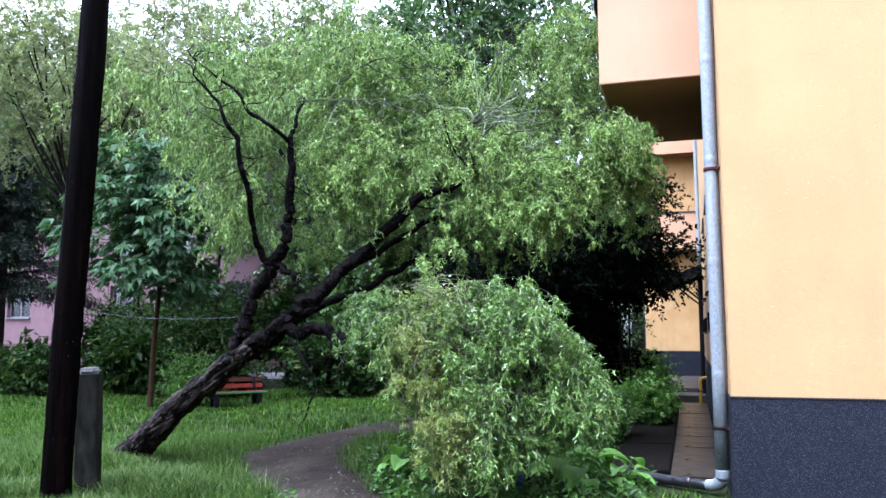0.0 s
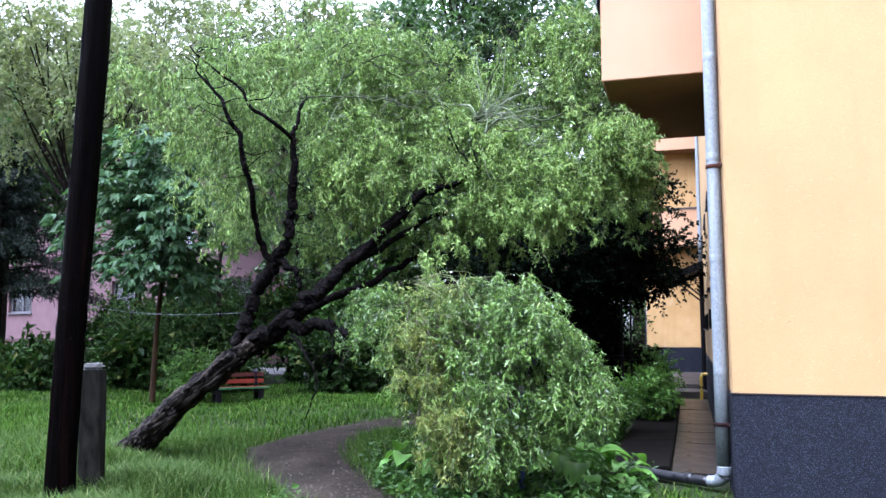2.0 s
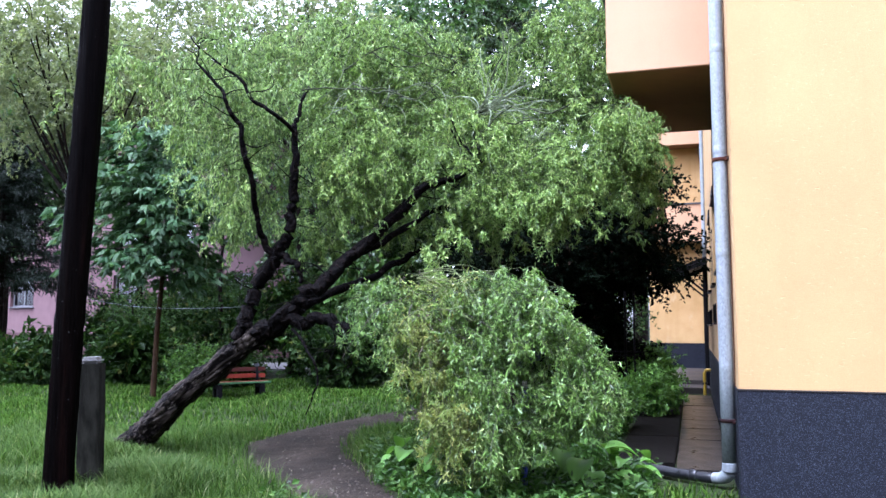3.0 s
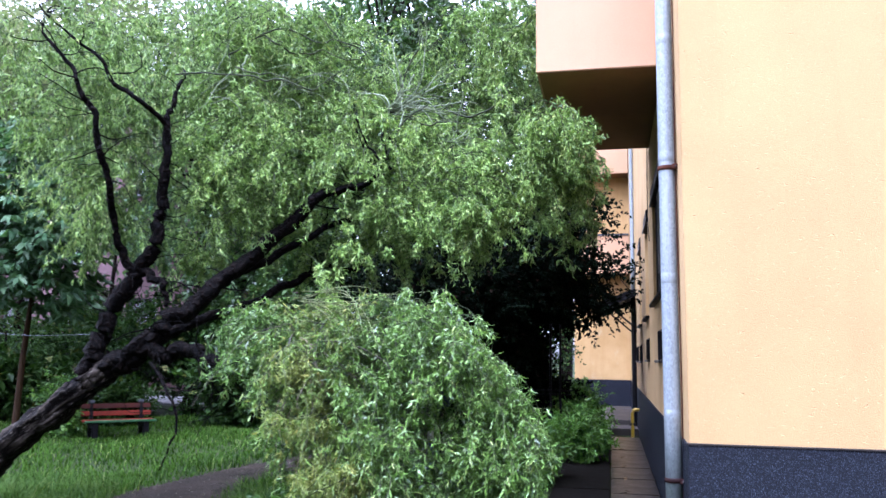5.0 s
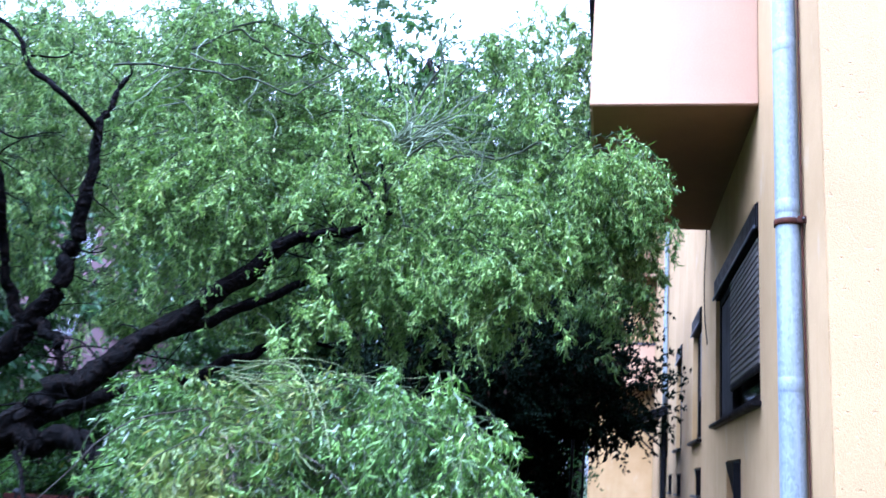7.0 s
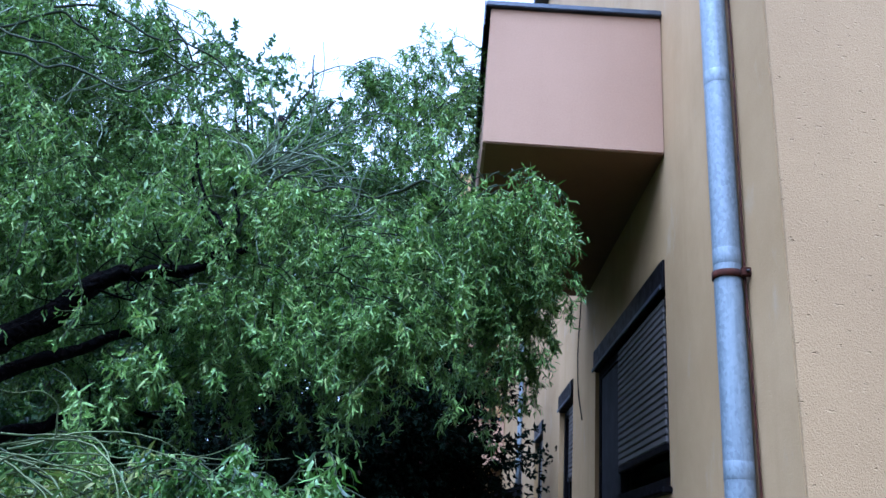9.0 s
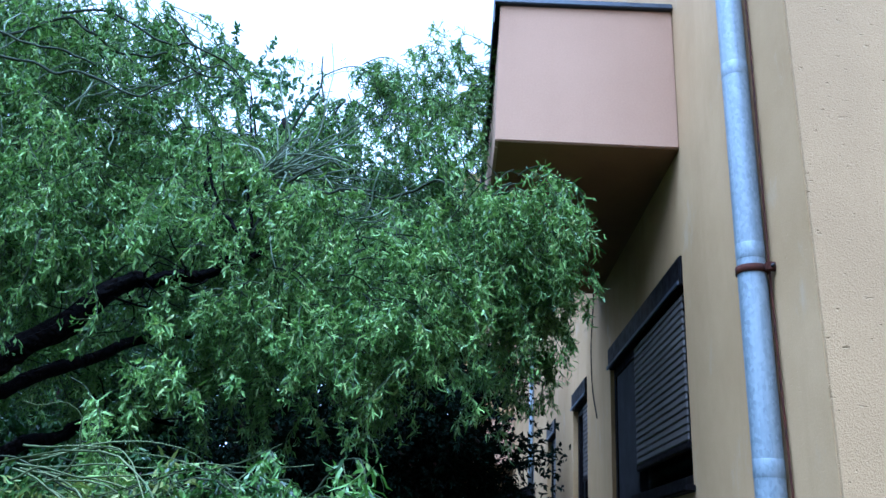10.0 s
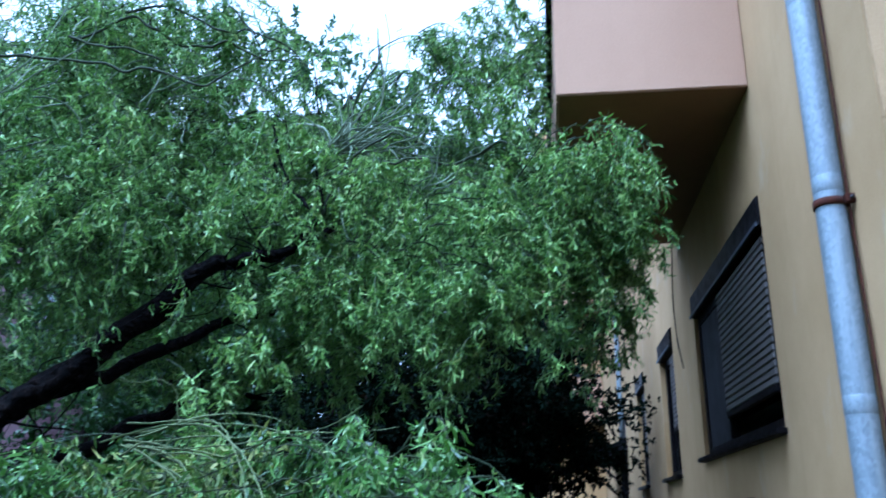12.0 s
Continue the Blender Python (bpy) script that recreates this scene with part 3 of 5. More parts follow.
def build_path():
    c, w = PATH_LINE[:, :2], PATH_LINE[:, 3]
    t = unit(np.gradient(c, axis=0))
    s = np.stack([t[:, 1], -t[:, 0]], 1)
    r = np.random.default_rng(3)
    us = np.linspace(-1, 1, 13)
    rows = []
    for u in us:
        edge = r.normal(0, 0.05, len(c)) if abs(u) > 0.9 else r.normal(0, 0.01, len(c))
        xy = c + s * (u * w + edge)[:, None]
        z = ground_z(xy[:, 0], xy[:, 1]) + 0.028 - 0.03 * abs(u) ** 6 + r.normal(0, 0.004, len(c))
        rows.append(np.column_stack([xy, z]))
    v = np.stack(rows, 1)
    k = len(us)
    i, j = np.meshgrid(np.arange(len(c) - 1), np.arange(k - 1), indexing="ij")
    return mesh_of("path", v, np.stack([i * k + j, i * k + j + 1, (i + 1) * k + j + 1, (i + 1) * k + j], -1).reshape(-1, 4), True)


tagged(part("path", build_path(), M_PATH), "damp trodden earth footpath strewn with petals", "path", kind="structure")


def path_clear(x, y):
    """How far a place lies from the path's centre, in half widths."""
    d = np.hypot(x[:, None] - PATH_LINE[None, :, 0], y[:, None] - PATH_LINE[None, :, 1]) / PATH_LINE[None, :, 3]
    return d.min(1)


tagged(part("road", block((-60, 22.3, -0.3), (-4.5, 26.0, 0.03), 0.01), M_ROAD), "pale wet asphalt lane beyond the garden", "road", kind="structure")

# ---- the yellow house ----
WX, WY, TOP, PL = 0.40, 7.10, 11.5, 0.89
WINDOWS = [(8.87, 11.3, 2.13, 3.52), (12.6, 13.65, 2.06, 3.55), (15.3, 16.3, 2.06, 3.55), (18.3, 19.5, 2.06, 3.5)]
CELLAR = [(9.75, 10.55, 1.46, 1.78), (12.6, 13.3, 1.46, 1.76), (15.3, 16.0, 1.43, 1.72), (17.1, 17.7, 1.43, 1.72)]
side_place = lambda u, d, z: (WX + d, u, z)
wall_west = part("wall_west", pierced("wall_west", WY, 24.2, PL, TOP, WINDOWS + CELLAR, 0.35, side_place), M_SMOOTH)
tagged(wall_west, "smooth yellow rendered house wall with rain stains", "wall", kind="structure")


def rough_front():
    """The front wall's face, with an uneven hand-thrown corner."""
    bm = bmesh.new()
    cuboid(bm, (WX + 0.003, WY - 0.018, PL), (12.4, WY + 0.35, TOP))
    return bm


tagged(part("wall_south", rough_front(), M_ROUGH), "coarse sandy yellow rendered house wall", "wall", kind="structure")
CORNER = tube("trim", [(WX + 0.014, WY - 0.004, PL + i * 0.12, 0.012) for i in range(88)], 8, 5, 0.3, seed=9)
tagged(part("trim", CORNER, M_ROUGH), "ragged rendered corner edge of the wall", "trim", kind="structure")
tagged(part("wall_north", block((WX, 24.2, PL), (12.4, 24.5, TOP), 0), M_SMOOTH), "yellow rendered end wall", "wall", kind="structure")
tagged(part("wall_east", block((12.4, WY, 0), (12.7, 24.5, TOP), 0), M_SMOOTH), "yellow rendered rear wall", "wall", kind="structure")
tagged(part("roof", block((WX - 0.25, WY - 0.25, TOP), (12.9, 24.7, TOP + 0.25), 0.02), M_CAP), "flat grey house roof", "roof", kind="structure")
tagged(part("floor", block((WX + 0.36, WY + 0.36, 1.15), (12.3, 24.1, 1.3), 0), M_DARKROOM), "dim floor inside the house", "floor", kind="structure")
tagged(part("wall_inner", block((4.2, WY + 0.36, 1.31), (4.4, 24.1, TOP - 0.01), 0), M_DARKROOM), "dim inner wall of the house", "wall", kind="structure")
plinth = new("plinth")
tagged(plinth, "dark blue-grey chip-coated plinth round the house foot", "plinth", kind="structure")
part("plinth_face", block((WX - 0.012, WY - 0.03, -0.3), (12.4, WY + 0.3, PL), 0.006), M_PLINTH, plinth)
part("plinth_face", block((WX - 0.014, WY + 0.302, -0.3), (WX + 0.3, 24.2, PL), 0.006), M_PLINTH, plinth)
part("plinth_flashing", block((WX - 0.02, WY - 0.036, PL - 0.001), (12.4, WY - 0.019, PL + 0.012), 0.002), M_IRON, plinth)


def shutter_window(y0, y1, z0, z1, shut, split, at_depth=0.035, closed=()):
    """A dark-framed window with a roller-shutter box above and, on part of its width, a lowered beige shutter."""
    w = thing("window", (WX, (y0 + y1) / 2, z0), "dark brown framed window with a roller shutter box", "window", "ground floor windows", "structure")
    x0, cy = at_depth, (y0 + y1) / 2
    f = 0.07
    half = (y1 - y0) / 2
    h = z1 - z0
    box_h = 0.2
    part("shutter_box", block((-0.022, -half + 0.004, h - box_h), (0.16, half - 0.004, h - 0.004), 0.012), M_BROWNFRAME, w, "dark shutter box")
    part("box_rim", block((-0.036, -half + 0.004, h - box_h - 0.004), (-0.0225, half - 0.004, h - box_h + 0.03), 0.005), M_CAP, w, "grey metal rim of the shutter box")
    frame_bm = bmesh.new()
    for a, b in (((x0, -half, 0.0), (x0 + 0.07, -half + f, h - box_h)), ((x0, half - f, 0.0), (x0 + 0.07, half, h - box_h)),
                 ((x0, -half + f, 0.0), (x0 + 0.07, half - f, f)), ((x0, -half + f, h - box_h - f), (x0 + 0.07, half - f, h - box_h))):
        cuboid(frame_bm, a, b, 0.004)
    part("window_frame", frame_bm, M_BROWNFRAME, w)
    ys = [-half + f] + [-half + (y1 - y0) * s for s in split] + [half - f]
    for i in range(len(ys) - 1):
        a, b = ys[i] + (0.03 if i else 0), ys[i + 1] - (0.03 if i < len(ys) - 2 else 0)
        if i < len(ys) - 2:
            part("mullion", block((x0 - 0.01, b, f), (x0 + 0.06, b + 0.06, h - box_h - f), 0.004), M_BROWNFRAME, w)
        if i in closed:
            part("closed_panel", block((x0 + 0.012, a, f), (x0 + 0.04, b, h - box_h - f), 0.004), M_PANEL, w, "plain dark grey closed panel")
        else:
            pane = part("pane", block((x0 + 0.03, a, f), (x0 + 0.036, b, h - box_h - f), 0), M_GLASS, w)
            pane.visible_shadow = False
        if i in shut:
            n = int((h - box_h - shut[i]) / 0.047)
            sl = block((x0 - 0.032, a + 0.01, 0.0), (x0 - 0.016, b - 0.01, 0.043), 0.006)
            sl_me = as_mesh("slat", sl)
            for k in range(n):
                part("slat", sl_me, M_SLAT, w, at=Matrix.Translation((0, 0, shut[i] + k * 0.047)))
            part("bottom_rail", block((x0 - 0.036, a + 0.005, shut[i] - 0.05), (x0 - 0.01, b - 0.005, shut[i] - 0.004), 0.006), M_BROWNFRAME, w)
    part("window_sill", block((-0.06, -half - 0.04, -0.04), (x0, half + 0.05, -0.003), 0.008), M_BROWNFRAME, w, "dark sheet metal sill")
    return w


shutter_window(*WINDOWS[0], {0: 0.26}, [0.62], closed=(1,))
for o in WINDOWS[1:]:
    shutter_window(*o, {0: 0.5}, [0.5], 0.06)


def cellar_vent(y0, y1, z0, z1):
    w = thing("cellar_window", (WX, (y0 + y1) / 2, z0), "small cellar window with a dark top-hung metal flap", "cellar window", "cellar windows", "structure")
    half, h = (y1 - y0) / 2, z1 - z0
    fb = bmesh.new()
    for a, b in (((0.06, -half, 0), (0.1, -half + 0.035, h)), ((0.06, half - 0.035, 0), (0.1, half, h)), ((0.06, -half + 0.035, 0), (0.1, half - 0.035, 0.035)), ((0.06, -half + 0.035, h - 0.035), (0.1, half - 0.035, h))):
        cuboid(fb, a, b, 0.003)
    part("window_frame", fb, M_BLACK, w)
    part("flap", block((-0.012, -half + 0.01, -h + 0.03), (0.0, half - 0.01, 0), 0.004), M_BLACK, w, "tilted black sheet flap", pose(0.0, 0, h - 0.005, 0, -14, 0))
    part("flap_side", block((-0.05, -half + 0.012, 0.0), (0.0, -half + 0.024, h - 0.03), 0.003), M_BLACK, w)
    part("window_sill", block((-0.05, -half - 0.03, -0.03), (0.06, half + 0.03, -0.002), 0.005), M_IRON, w)


for o in CELLAR:
    cellar_vent(*o)


def balcony(name, x0, x1, y0, y1, z0, z1, label):
    """A boxed balcony: slab with painted underside, three parapet walls, and flashing on top."""
    b = thing(name, ((x0 + x1) / 2, (y0 + y1) / 2, z0), label, "balcony", "balconies", "structure")
    ox, oy = (x0 + x1) / 2, (y0 + y1) / 2
    loc = lambda lo, hi, bev=0.008: block((lo[0] - ox, lo[1] - oy, lo[2] - z0), (hi[0] - ox, hi[1] - oy, hi[2] - z0), bev)
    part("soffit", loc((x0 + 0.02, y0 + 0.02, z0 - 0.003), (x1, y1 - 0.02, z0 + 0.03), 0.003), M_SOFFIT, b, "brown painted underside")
    part("slab", loc((x0 + 0.1, y0 + 0.1, z0 + 0.031), (x1, y1 - 0.1, z0 + 0.16)), M_POSTCONC, b)
    part("parapet", loc((x0, y0, z0), (x1 - 0.002, y0 + 0.1, z1)), M_PINK, b)
    part("parapet", loc((x0, y1 - 0.1, z0), (x1 - 0.002, y1, z1)), M_PINK, b)
    part("parapet", loc((x0, y0 + 0.101, z0), (x0 + 0.1, y1 - 0.101, z1)), M_PINK, b)
    part("flashing", loc((x0 - 0.035, y0 - 0.03, z1 + 0.001), (x1 - 0.004, y0 + 0.125, z1 + 0.045), 0.006), M_CAP, b, "dull grey metal flashing")
    part("flashing", loc((x0 - 0.035, y0 + 0.127, z1 + 0.001), (x0 + 0.125, y1 + 0.03, z1 + 0.045), 0.006), M_CAP, b, "dull grey metal flashing")
    part("drip_edge", loc((x0 - 0.045, y0 - 0.03, z1 - 0.17), (x0 - 0.036, y1 + 0.03, z1 + 0.04), 0.002), M_CAP, b)
    return b


balcony("balcony_1", -0.795, WX, 8.785, 11.86, 4.222, 5.295, "salmon rendered balcony box with a brown underside")

# far wing with its own loggias
tagged(part("wall_wing", block((-1.12, 23.8, PL), (WX - 0.001, 24.19, TOP), 0.01), M_SMOOTH), "yellow rendered wing wall closing the passage", "wall", kind="structure")
tagged(part("plinth_wing", block((-1.13, 23.78, -0.2), (WX - 0.015, 24.19, PL - 0.001), 0.005), M_PLINTH), "dark plinth of the far wing", "plinth", kind="structure")
balcony("balcony_2", -1.02, WX - 0.02, 23.2, 23.795, 3.74, 4.78, "salmon balcony box on the far wing")
balcony("balcony_3", -1.02, WX - 0.02, 23.2, 23.795, 6.5, 7.55, "upper salmon balcony box on the far wing")


def downpipe(x, y, foot, top):
    d = thing("downpipe", (x, y, foot), "galvanised zinc rainwater downpipe with rusty clamps", "downpipe", "downpipes", "structure")
    part("pipe", round_pipe("pipe", [(0, 0, 0), (0, 0, (top - foot) / 2), (0, 0, top - foot)], 0.062, 20), M_ZINC, d)
    return d


dp = downpipe(0.325, 7.54, 0.17, TOP)
for z in (2.04, 2.98, 3.93, 5.9, 1.02):
    part("joint", tube("joint", [(0, 0, z - 0.17, 0.0622), (0, 0, z - 0.168, 0.0629), (0, 0, z - 0.10, 0.0629), (0, 0, z - 0.098, 0.0622)], 20, 1), M_ZINC, dp)
for z in (2.93, 0.588, 5.4, 7.6):
    cl = part("clamp", tube("clamp", [(0, 0, z - 0.187, 0.0665), (0, 0, z - 0.186, 0.0695), (0, 0, z - 0.154, 0.0695), (0, 0, z - 0.153, 0.0665)], 20, 1), M_RUST if z > 1 else M_OLDRUST, dp, "rusty steel clamp")
    part("clamp_lug", block((0.035, -0.085, z - 0.19), (0.1, -0.06, z - 0.15), 0.004), M_RUST if z > 1 else M_OLDRUST, cl)
    part("clamp_bolt", tube("clamp_bolt", [(0.06, -0.1, z - 0.17, 0.008), (0.06, -0.055, z - 0.17, 0.008)], 8, 1), M_IRON, cl)
part("shoe", tube("shoe", [(0.0, 0.0, 0.05, 0.0635), (0.0, 0.0, 0.0, 0.064), (-0.015, 0.01, -0.05, 0.062), (-0.06, 0.04, -0.09, 0.055), (-0.13, 0.09, -0.105, 0.05)], 18, 5), M_ZINC, dp, "bent zinc shoe")
drain = thing("drain_pipe", (0.16, 7.66, 0.06), "wet dark grey drain pipe lying on the ground", "pipe")
part("pipe", tube("pipe", [(0.06, -0.04, 0.0, 0.047), (-0.25, 0.16, -0.008, 0.048), (-0.5, 0.38, -0.014, 0.047), (-0.78, 0.68, -0.02, 0.046)], 16, 5), M_GREYPIPE, drain)
part("collar", tube("collar", [(-0.1, 0.06, 0.0, 0.05), (-0.105, 0.063, 0.0, 0.056), (-0.16, 0.1, 0.0, 0.056), (-0.165, 0.103, 0.0, 0.05)], 16, 1), M_GREYPIPE, drain)

# No real cable: this strip draws the pipe's shadow gap and a rust stain.
cable = thing("cable", (WX - 0.012, 7.487, 0.3), "thin rusty strip standing in for the shadow gap and rust stain beside the pipe", "cable")
part("wire", tube("wire", [(0.0 + 0.003 * math.sin(i), 0.006 * math.sin(i * 1.7), i * 0.55, 0.0045) for i in range(20)], 6, 3), M_RUST, cable)
loose = thing("cable", (WX - 0.012, 11.95, 3.0), "loose thin cable hanging on the wall", "cable")
part("wire", tube("wire", [(0, 0, 0.0, 0.006), (0, 0.25, 0.35, 0.006), (0, 0.3, 0.8, 0.006), (0, 0.12, 1.3, 0.006), (0, 0.1, 2.2, 0.006)], 6, 5), M_BLACK, loose)

# second downpipe, porch roof and gas riser further along the wall
d2 = thing("downpipe", (WX - 0.06, 18.4, 0.0), "zinc downpipe with a dark cast-iron foot", "downpipe", "downpipes", "structure")
part("pipe", round_pipe("pipe", [(0, 0, 2.9), (0, 0, 6), (0, 0, TOP)], 0.042, 14), M_ZINC, d2)
part("foot_pipe", round_pipe("foot_pipe", [(0, 0, 0.0), (0, 0, 1.4), (0, 0, 2.9)], 0.048, 14), M_BLACK, d2, "dark cast-iron lower pipe")
porch = thing("porch_roof", (WX, 18.5, 2.78), "dark sloping porch roof on steel brackets", "canopy", kind="structure")
part("roof_sheet", block((-0.95, -0.5, -0.03), (-0.02, 2.3, 0.03), 0.01), M_BLACK, porch, at=pose(0, 0, 0.1, 0, -22, 0))
for y in (-0.45, 2.2):
    part("rafter", block((-0.9, y - 0.03, -0.12), (-0.05, y + 0.03, -0.032), 0.006), M_BLACK, porch, at=pose(0, 0, 0.1, 0, -22, 0))
    part("brace", tube("brace", [(-0.6, y, -0.2, 0.02), (-0.02, y, -0.7, 0.02)], 8, 1), M_BLACK, porch)
part("spike", tube("spike", [(-0.15, -0.5, 0.1, 0.012), (-0.3, -0.5, 0.28, 0.008)], 6, 1), M_BLACK, porch)
gas = thing("gas_pipe", (WX - 0.14, 17.3, 0.0), "yellow painted gas riser pipe bent over at the top", "pipe")
part("riser", round_pipe("riser", [(0, 0, -0.05), (0, 0, 0.25), (0, 0, 0.42), (0.03, 0, 0.49), (0.1, 0, 0.5), (0.135, 0, 0.5)], 0.032, 12), M_YELLOWPIPE, gas)
part("valve", block((-0.06, -0.03, 0.2), (0.06, 0.03, 0.26), 0.01), M_IRON, gas)

# passage paving along the wall; its outer row stands for dark earth
pave = new("pavement")
tagged(pave, "worn wet concrete slabs and a slab-shaped dark earth strip along the house wall", "pavement", kind="structure")
prng = random.Random(5)
for row, (xa, xb, mat) in enumerate(((-0.14, WX - 0.03, M_SLABWET), (-0.78, -0.155, M_EARTHROW))):
    y, k = 8.15 + 0.3 * row, 0
    while y < 16.5:
        ln = (0.98 + 0.12 * prng.random()) * (1 + 0.9 * row)
        slab_bm = block((-(xb - xa) / 2, -ln / 2 + 0.008, -0.07), ((xb - xa) / 2, ln / 2 - 0.008, 0.0), 0.012)
        part("slab", slab_bm, mat, pave, at=pose((xa + xb) / 2, y + ln / 2, 0.035 + 0.008 * prng.random(), prng.uniform(-0.5, 0.5), prng.uniform(-0.8, 0.8), prng.uniform(-0.6, 0.6)))
        y += ln
tagged(part("step", block((-0.85, 17.6, -0.1), (WX - 0.02, 18.6, 0.11), 0.015), M_STEP), "low worn concrete entrance step", "step", kind="structure")
tagged(part("landing", block((-1.1, 18.61, -0.1), (WX - 0.02, 23.77, 0.2), 0.015), M_STEP), "concrete landing before the far wing", "landing", kind="structure")

# unseen block behind the walk, added to cut low sky light and deepen shade
tagged(part("low_sky_block", block((-34, -24, -0.3), (26, -12.5, 14.0), 0), M_SKYBLOCK), "unseen block added behind the walk to hold back low sky light", "wall", kind="structure")

# ---- the leaning willow ----
willow = thing("willow_tree", (-6.1, 7.7, 0), "half-fallen contorted willow leaning on its branches", "tree")
wo = np.array([6.1, -7.7, 0, 0])


def wood(name, rows, sides=10, lumpy=0.12, mat=None, seed=1, per=5, flutes=0, gnarl=0.3):
    """A limb along rows, kinked as contorted willows are."""
    r = np.random.default_rng(900 + seed)
    line = smooth_line(np.asarray(rows) + wo, 3)
    line[1:-1, :3] += r.normal(0, 1, line[1:-1, :3].shape) * (gnarl * line[1:-1, 3:] * 0.6 + 0.006)
    line[1:-1, 3] *= r.uniform(0.93, 1.07, len(line) - 2)
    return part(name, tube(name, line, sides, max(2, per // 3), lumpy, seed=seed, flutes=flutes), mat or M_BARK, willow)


TRUNK = [(-6.28, 7.72, -0.14, 0.213), (-6.07, 7.7, 0.04, 0.164), (-5.83, 7.68, 0.26, 0.139), (-5.47, 7.66, 0.58, 0.123), (-4.96, 7.64, 0.95, 0.115), (-4.55, 7.58, 1.23, 0.107), (-4.28, 7.52, 1.39, 0.098)]
MAIN = [(-4.43, 7.55, 1.3, 0.0798), (-4.28, 7.52, 1.39, 0.095), (-4.02, 7.47, 1.53, 0.0912), (-3.81, 7.5, 1.71, 0.0756), (-3.58, 7.7, 1.99, 0.0672), (-3.34, 7.9, 2.27, 0.0605), (-3.09, 8.08, 2.57, 0.0554), (-2.78, 8.23, 2.93, 0.0462), (-2.66, 8.28, 2.98, 0.0336), (-2.5, 8.38, 3.06, 0.0336), (-2.33, 8.48, 3.13, 0.0252), (-2.15, 8.68, 3.34, 0.0151)]
LEFT = [(-4.68, 7.6, 1.17, 0.1), (-4.64, 7.62, 1.28, 0.095), (-4.59, 7.66, 1.59, 0.082), (-4.48, 7.75, 1.97, 0.072), (-4.32, 7.79, 2.22, 0.068), (-4.17, 7.83, 2.54, 0.056), (-4.17, 7.84, 2.92, 0.046), (-4.14, 7.84, 3.31, 0.038), (-4.16, 7.84, 3.63, 0.028), (-4.07, 7.9, 4.03, 0.015)]
LEFTSUB = [(-4.33, 7.79, 2.19, 0.048), (-4.45, 7.64, 2.46, 0.036), (-4.44, 7.45, 2.81, 0.032), (-4.4, 7.25, 3.14, 0.029), (-4.44, 7.15, 3.49, 0.026), (-4.49, 7.05, 3.68, 0.022), (-4.63, 7.0, 3.92, 0.018), (-4.85, 6.95, 4.17, 0.012)]
UPTWIG = [(-4.16, 7.84, 3.57, 0.026), (-4.23, 7.55, 3.71, 0.022), (-4.42, 7.45, 3.84, 0.02), (-4.54, 7.35, 4.04, 0.016), (-4.81, 7.25, 4.26, 0.012), (-5.07, 7.15, 4.53, 0.008)]
LOW = [(-4.05, 7.47, 1.46, 0.075), (-3.78, 7.45, 1.47, 0.066), (-3.45, 7.35, 1.46, 0.056), (-3.17, 7.2, 1.39, 0.046), (-2.9, 7.05, 1.33, 0.036), (-2.6, 6.95, 1.38, 0.024), (-2.3, 6.85, 1.45, 0.014)]
STUB = [(-4.33, 7.79, 2.21, 0.045), (-4.16, 7.77, 2.14, 0.036), (-4.04, 7.75, 2.06, 0.03), (-3.98, 7.7, 1.87, 0.018)]
SEC = [(-3.44, 7.82, 2.15, 0.046), (-3.15, 8.25, 2.4, 0.038), (-2.81, 8.65, 2.73, 0.03), (-2.43, 9.0, 2.88, 0.02), (-2.0, 9.2, 2.98, 0.01)]
SEC2 = [(-4.05, 7.47, 1.53, 0.06), (-3.82, 7.8, 1.72, 0.048), (-3.51, 8.3, 1.92, 0.042), (-3.18, 8.7, 2.17, 0.036), (-2.96, 8.9, 2.36, 0.026), (-2.67, 9.1, 2.33, 0.013)]
SNAG = [(-2.38, 8.5, 3.16, 0.03), (-2.26, 8.5, 3.27, 0.022), (-2.27, 8.6, 3.5, 0.018), (-2.26, 8.75, 3.75, 0.02), (-2.25, 8.83, 3.93, 0.03)]
DANG = [(-3.91, 7.4, 1.38, 0.018), (-3.61, 7.2, 1.16, 0.013), (-3.48, 7.15, 0.91, 0.011), (-3.52, 7.1, 0.75, 0.009), (-3.59, 7.1, 0.55, 0.005)]
wood("trunk", TRUNK, 28, 0.10, M_TRUNK, seed=2, per=15, flutes=5, gnarl=0.15)
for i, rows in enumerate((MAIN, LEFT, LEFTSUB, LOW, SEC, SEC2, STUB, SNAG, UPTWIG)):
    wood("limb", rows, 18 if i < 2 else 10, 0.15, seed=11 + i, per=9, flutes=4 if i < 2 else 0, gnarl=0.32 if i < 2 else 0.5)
TW1 = [(-3.96, 7.6, 3.97, 0.0083), (-3.67, 7.62, 3.98, 0.0083), (-3.32, 7.68, 3.95, 0.0083), (-3.1, 7.7, 3.91, 0.0075), (-2.95, 7.7, 3.9, 0.0067), (-2.72, 7.71, 3.8, 0.006), (-2.58, 7.75, 3.87, 0.0053), (-2.38, 7.85, 4.06, 0.0037)]
TW2 = [(-3.6, 7.9, 4.25, 0.009), (-3.35, 8.0, 4.45, 0.0083), (-3.18, 8.0, 4.38, 0.0083), (-3.0, 8.1, 4.29, 0.0075), (-2.77, 8.1, 4.31, 0.0067), (-2.6, 8.2, 4.27, 0.0053), (-2.39, 8.3, 4.26, 0.0037)]
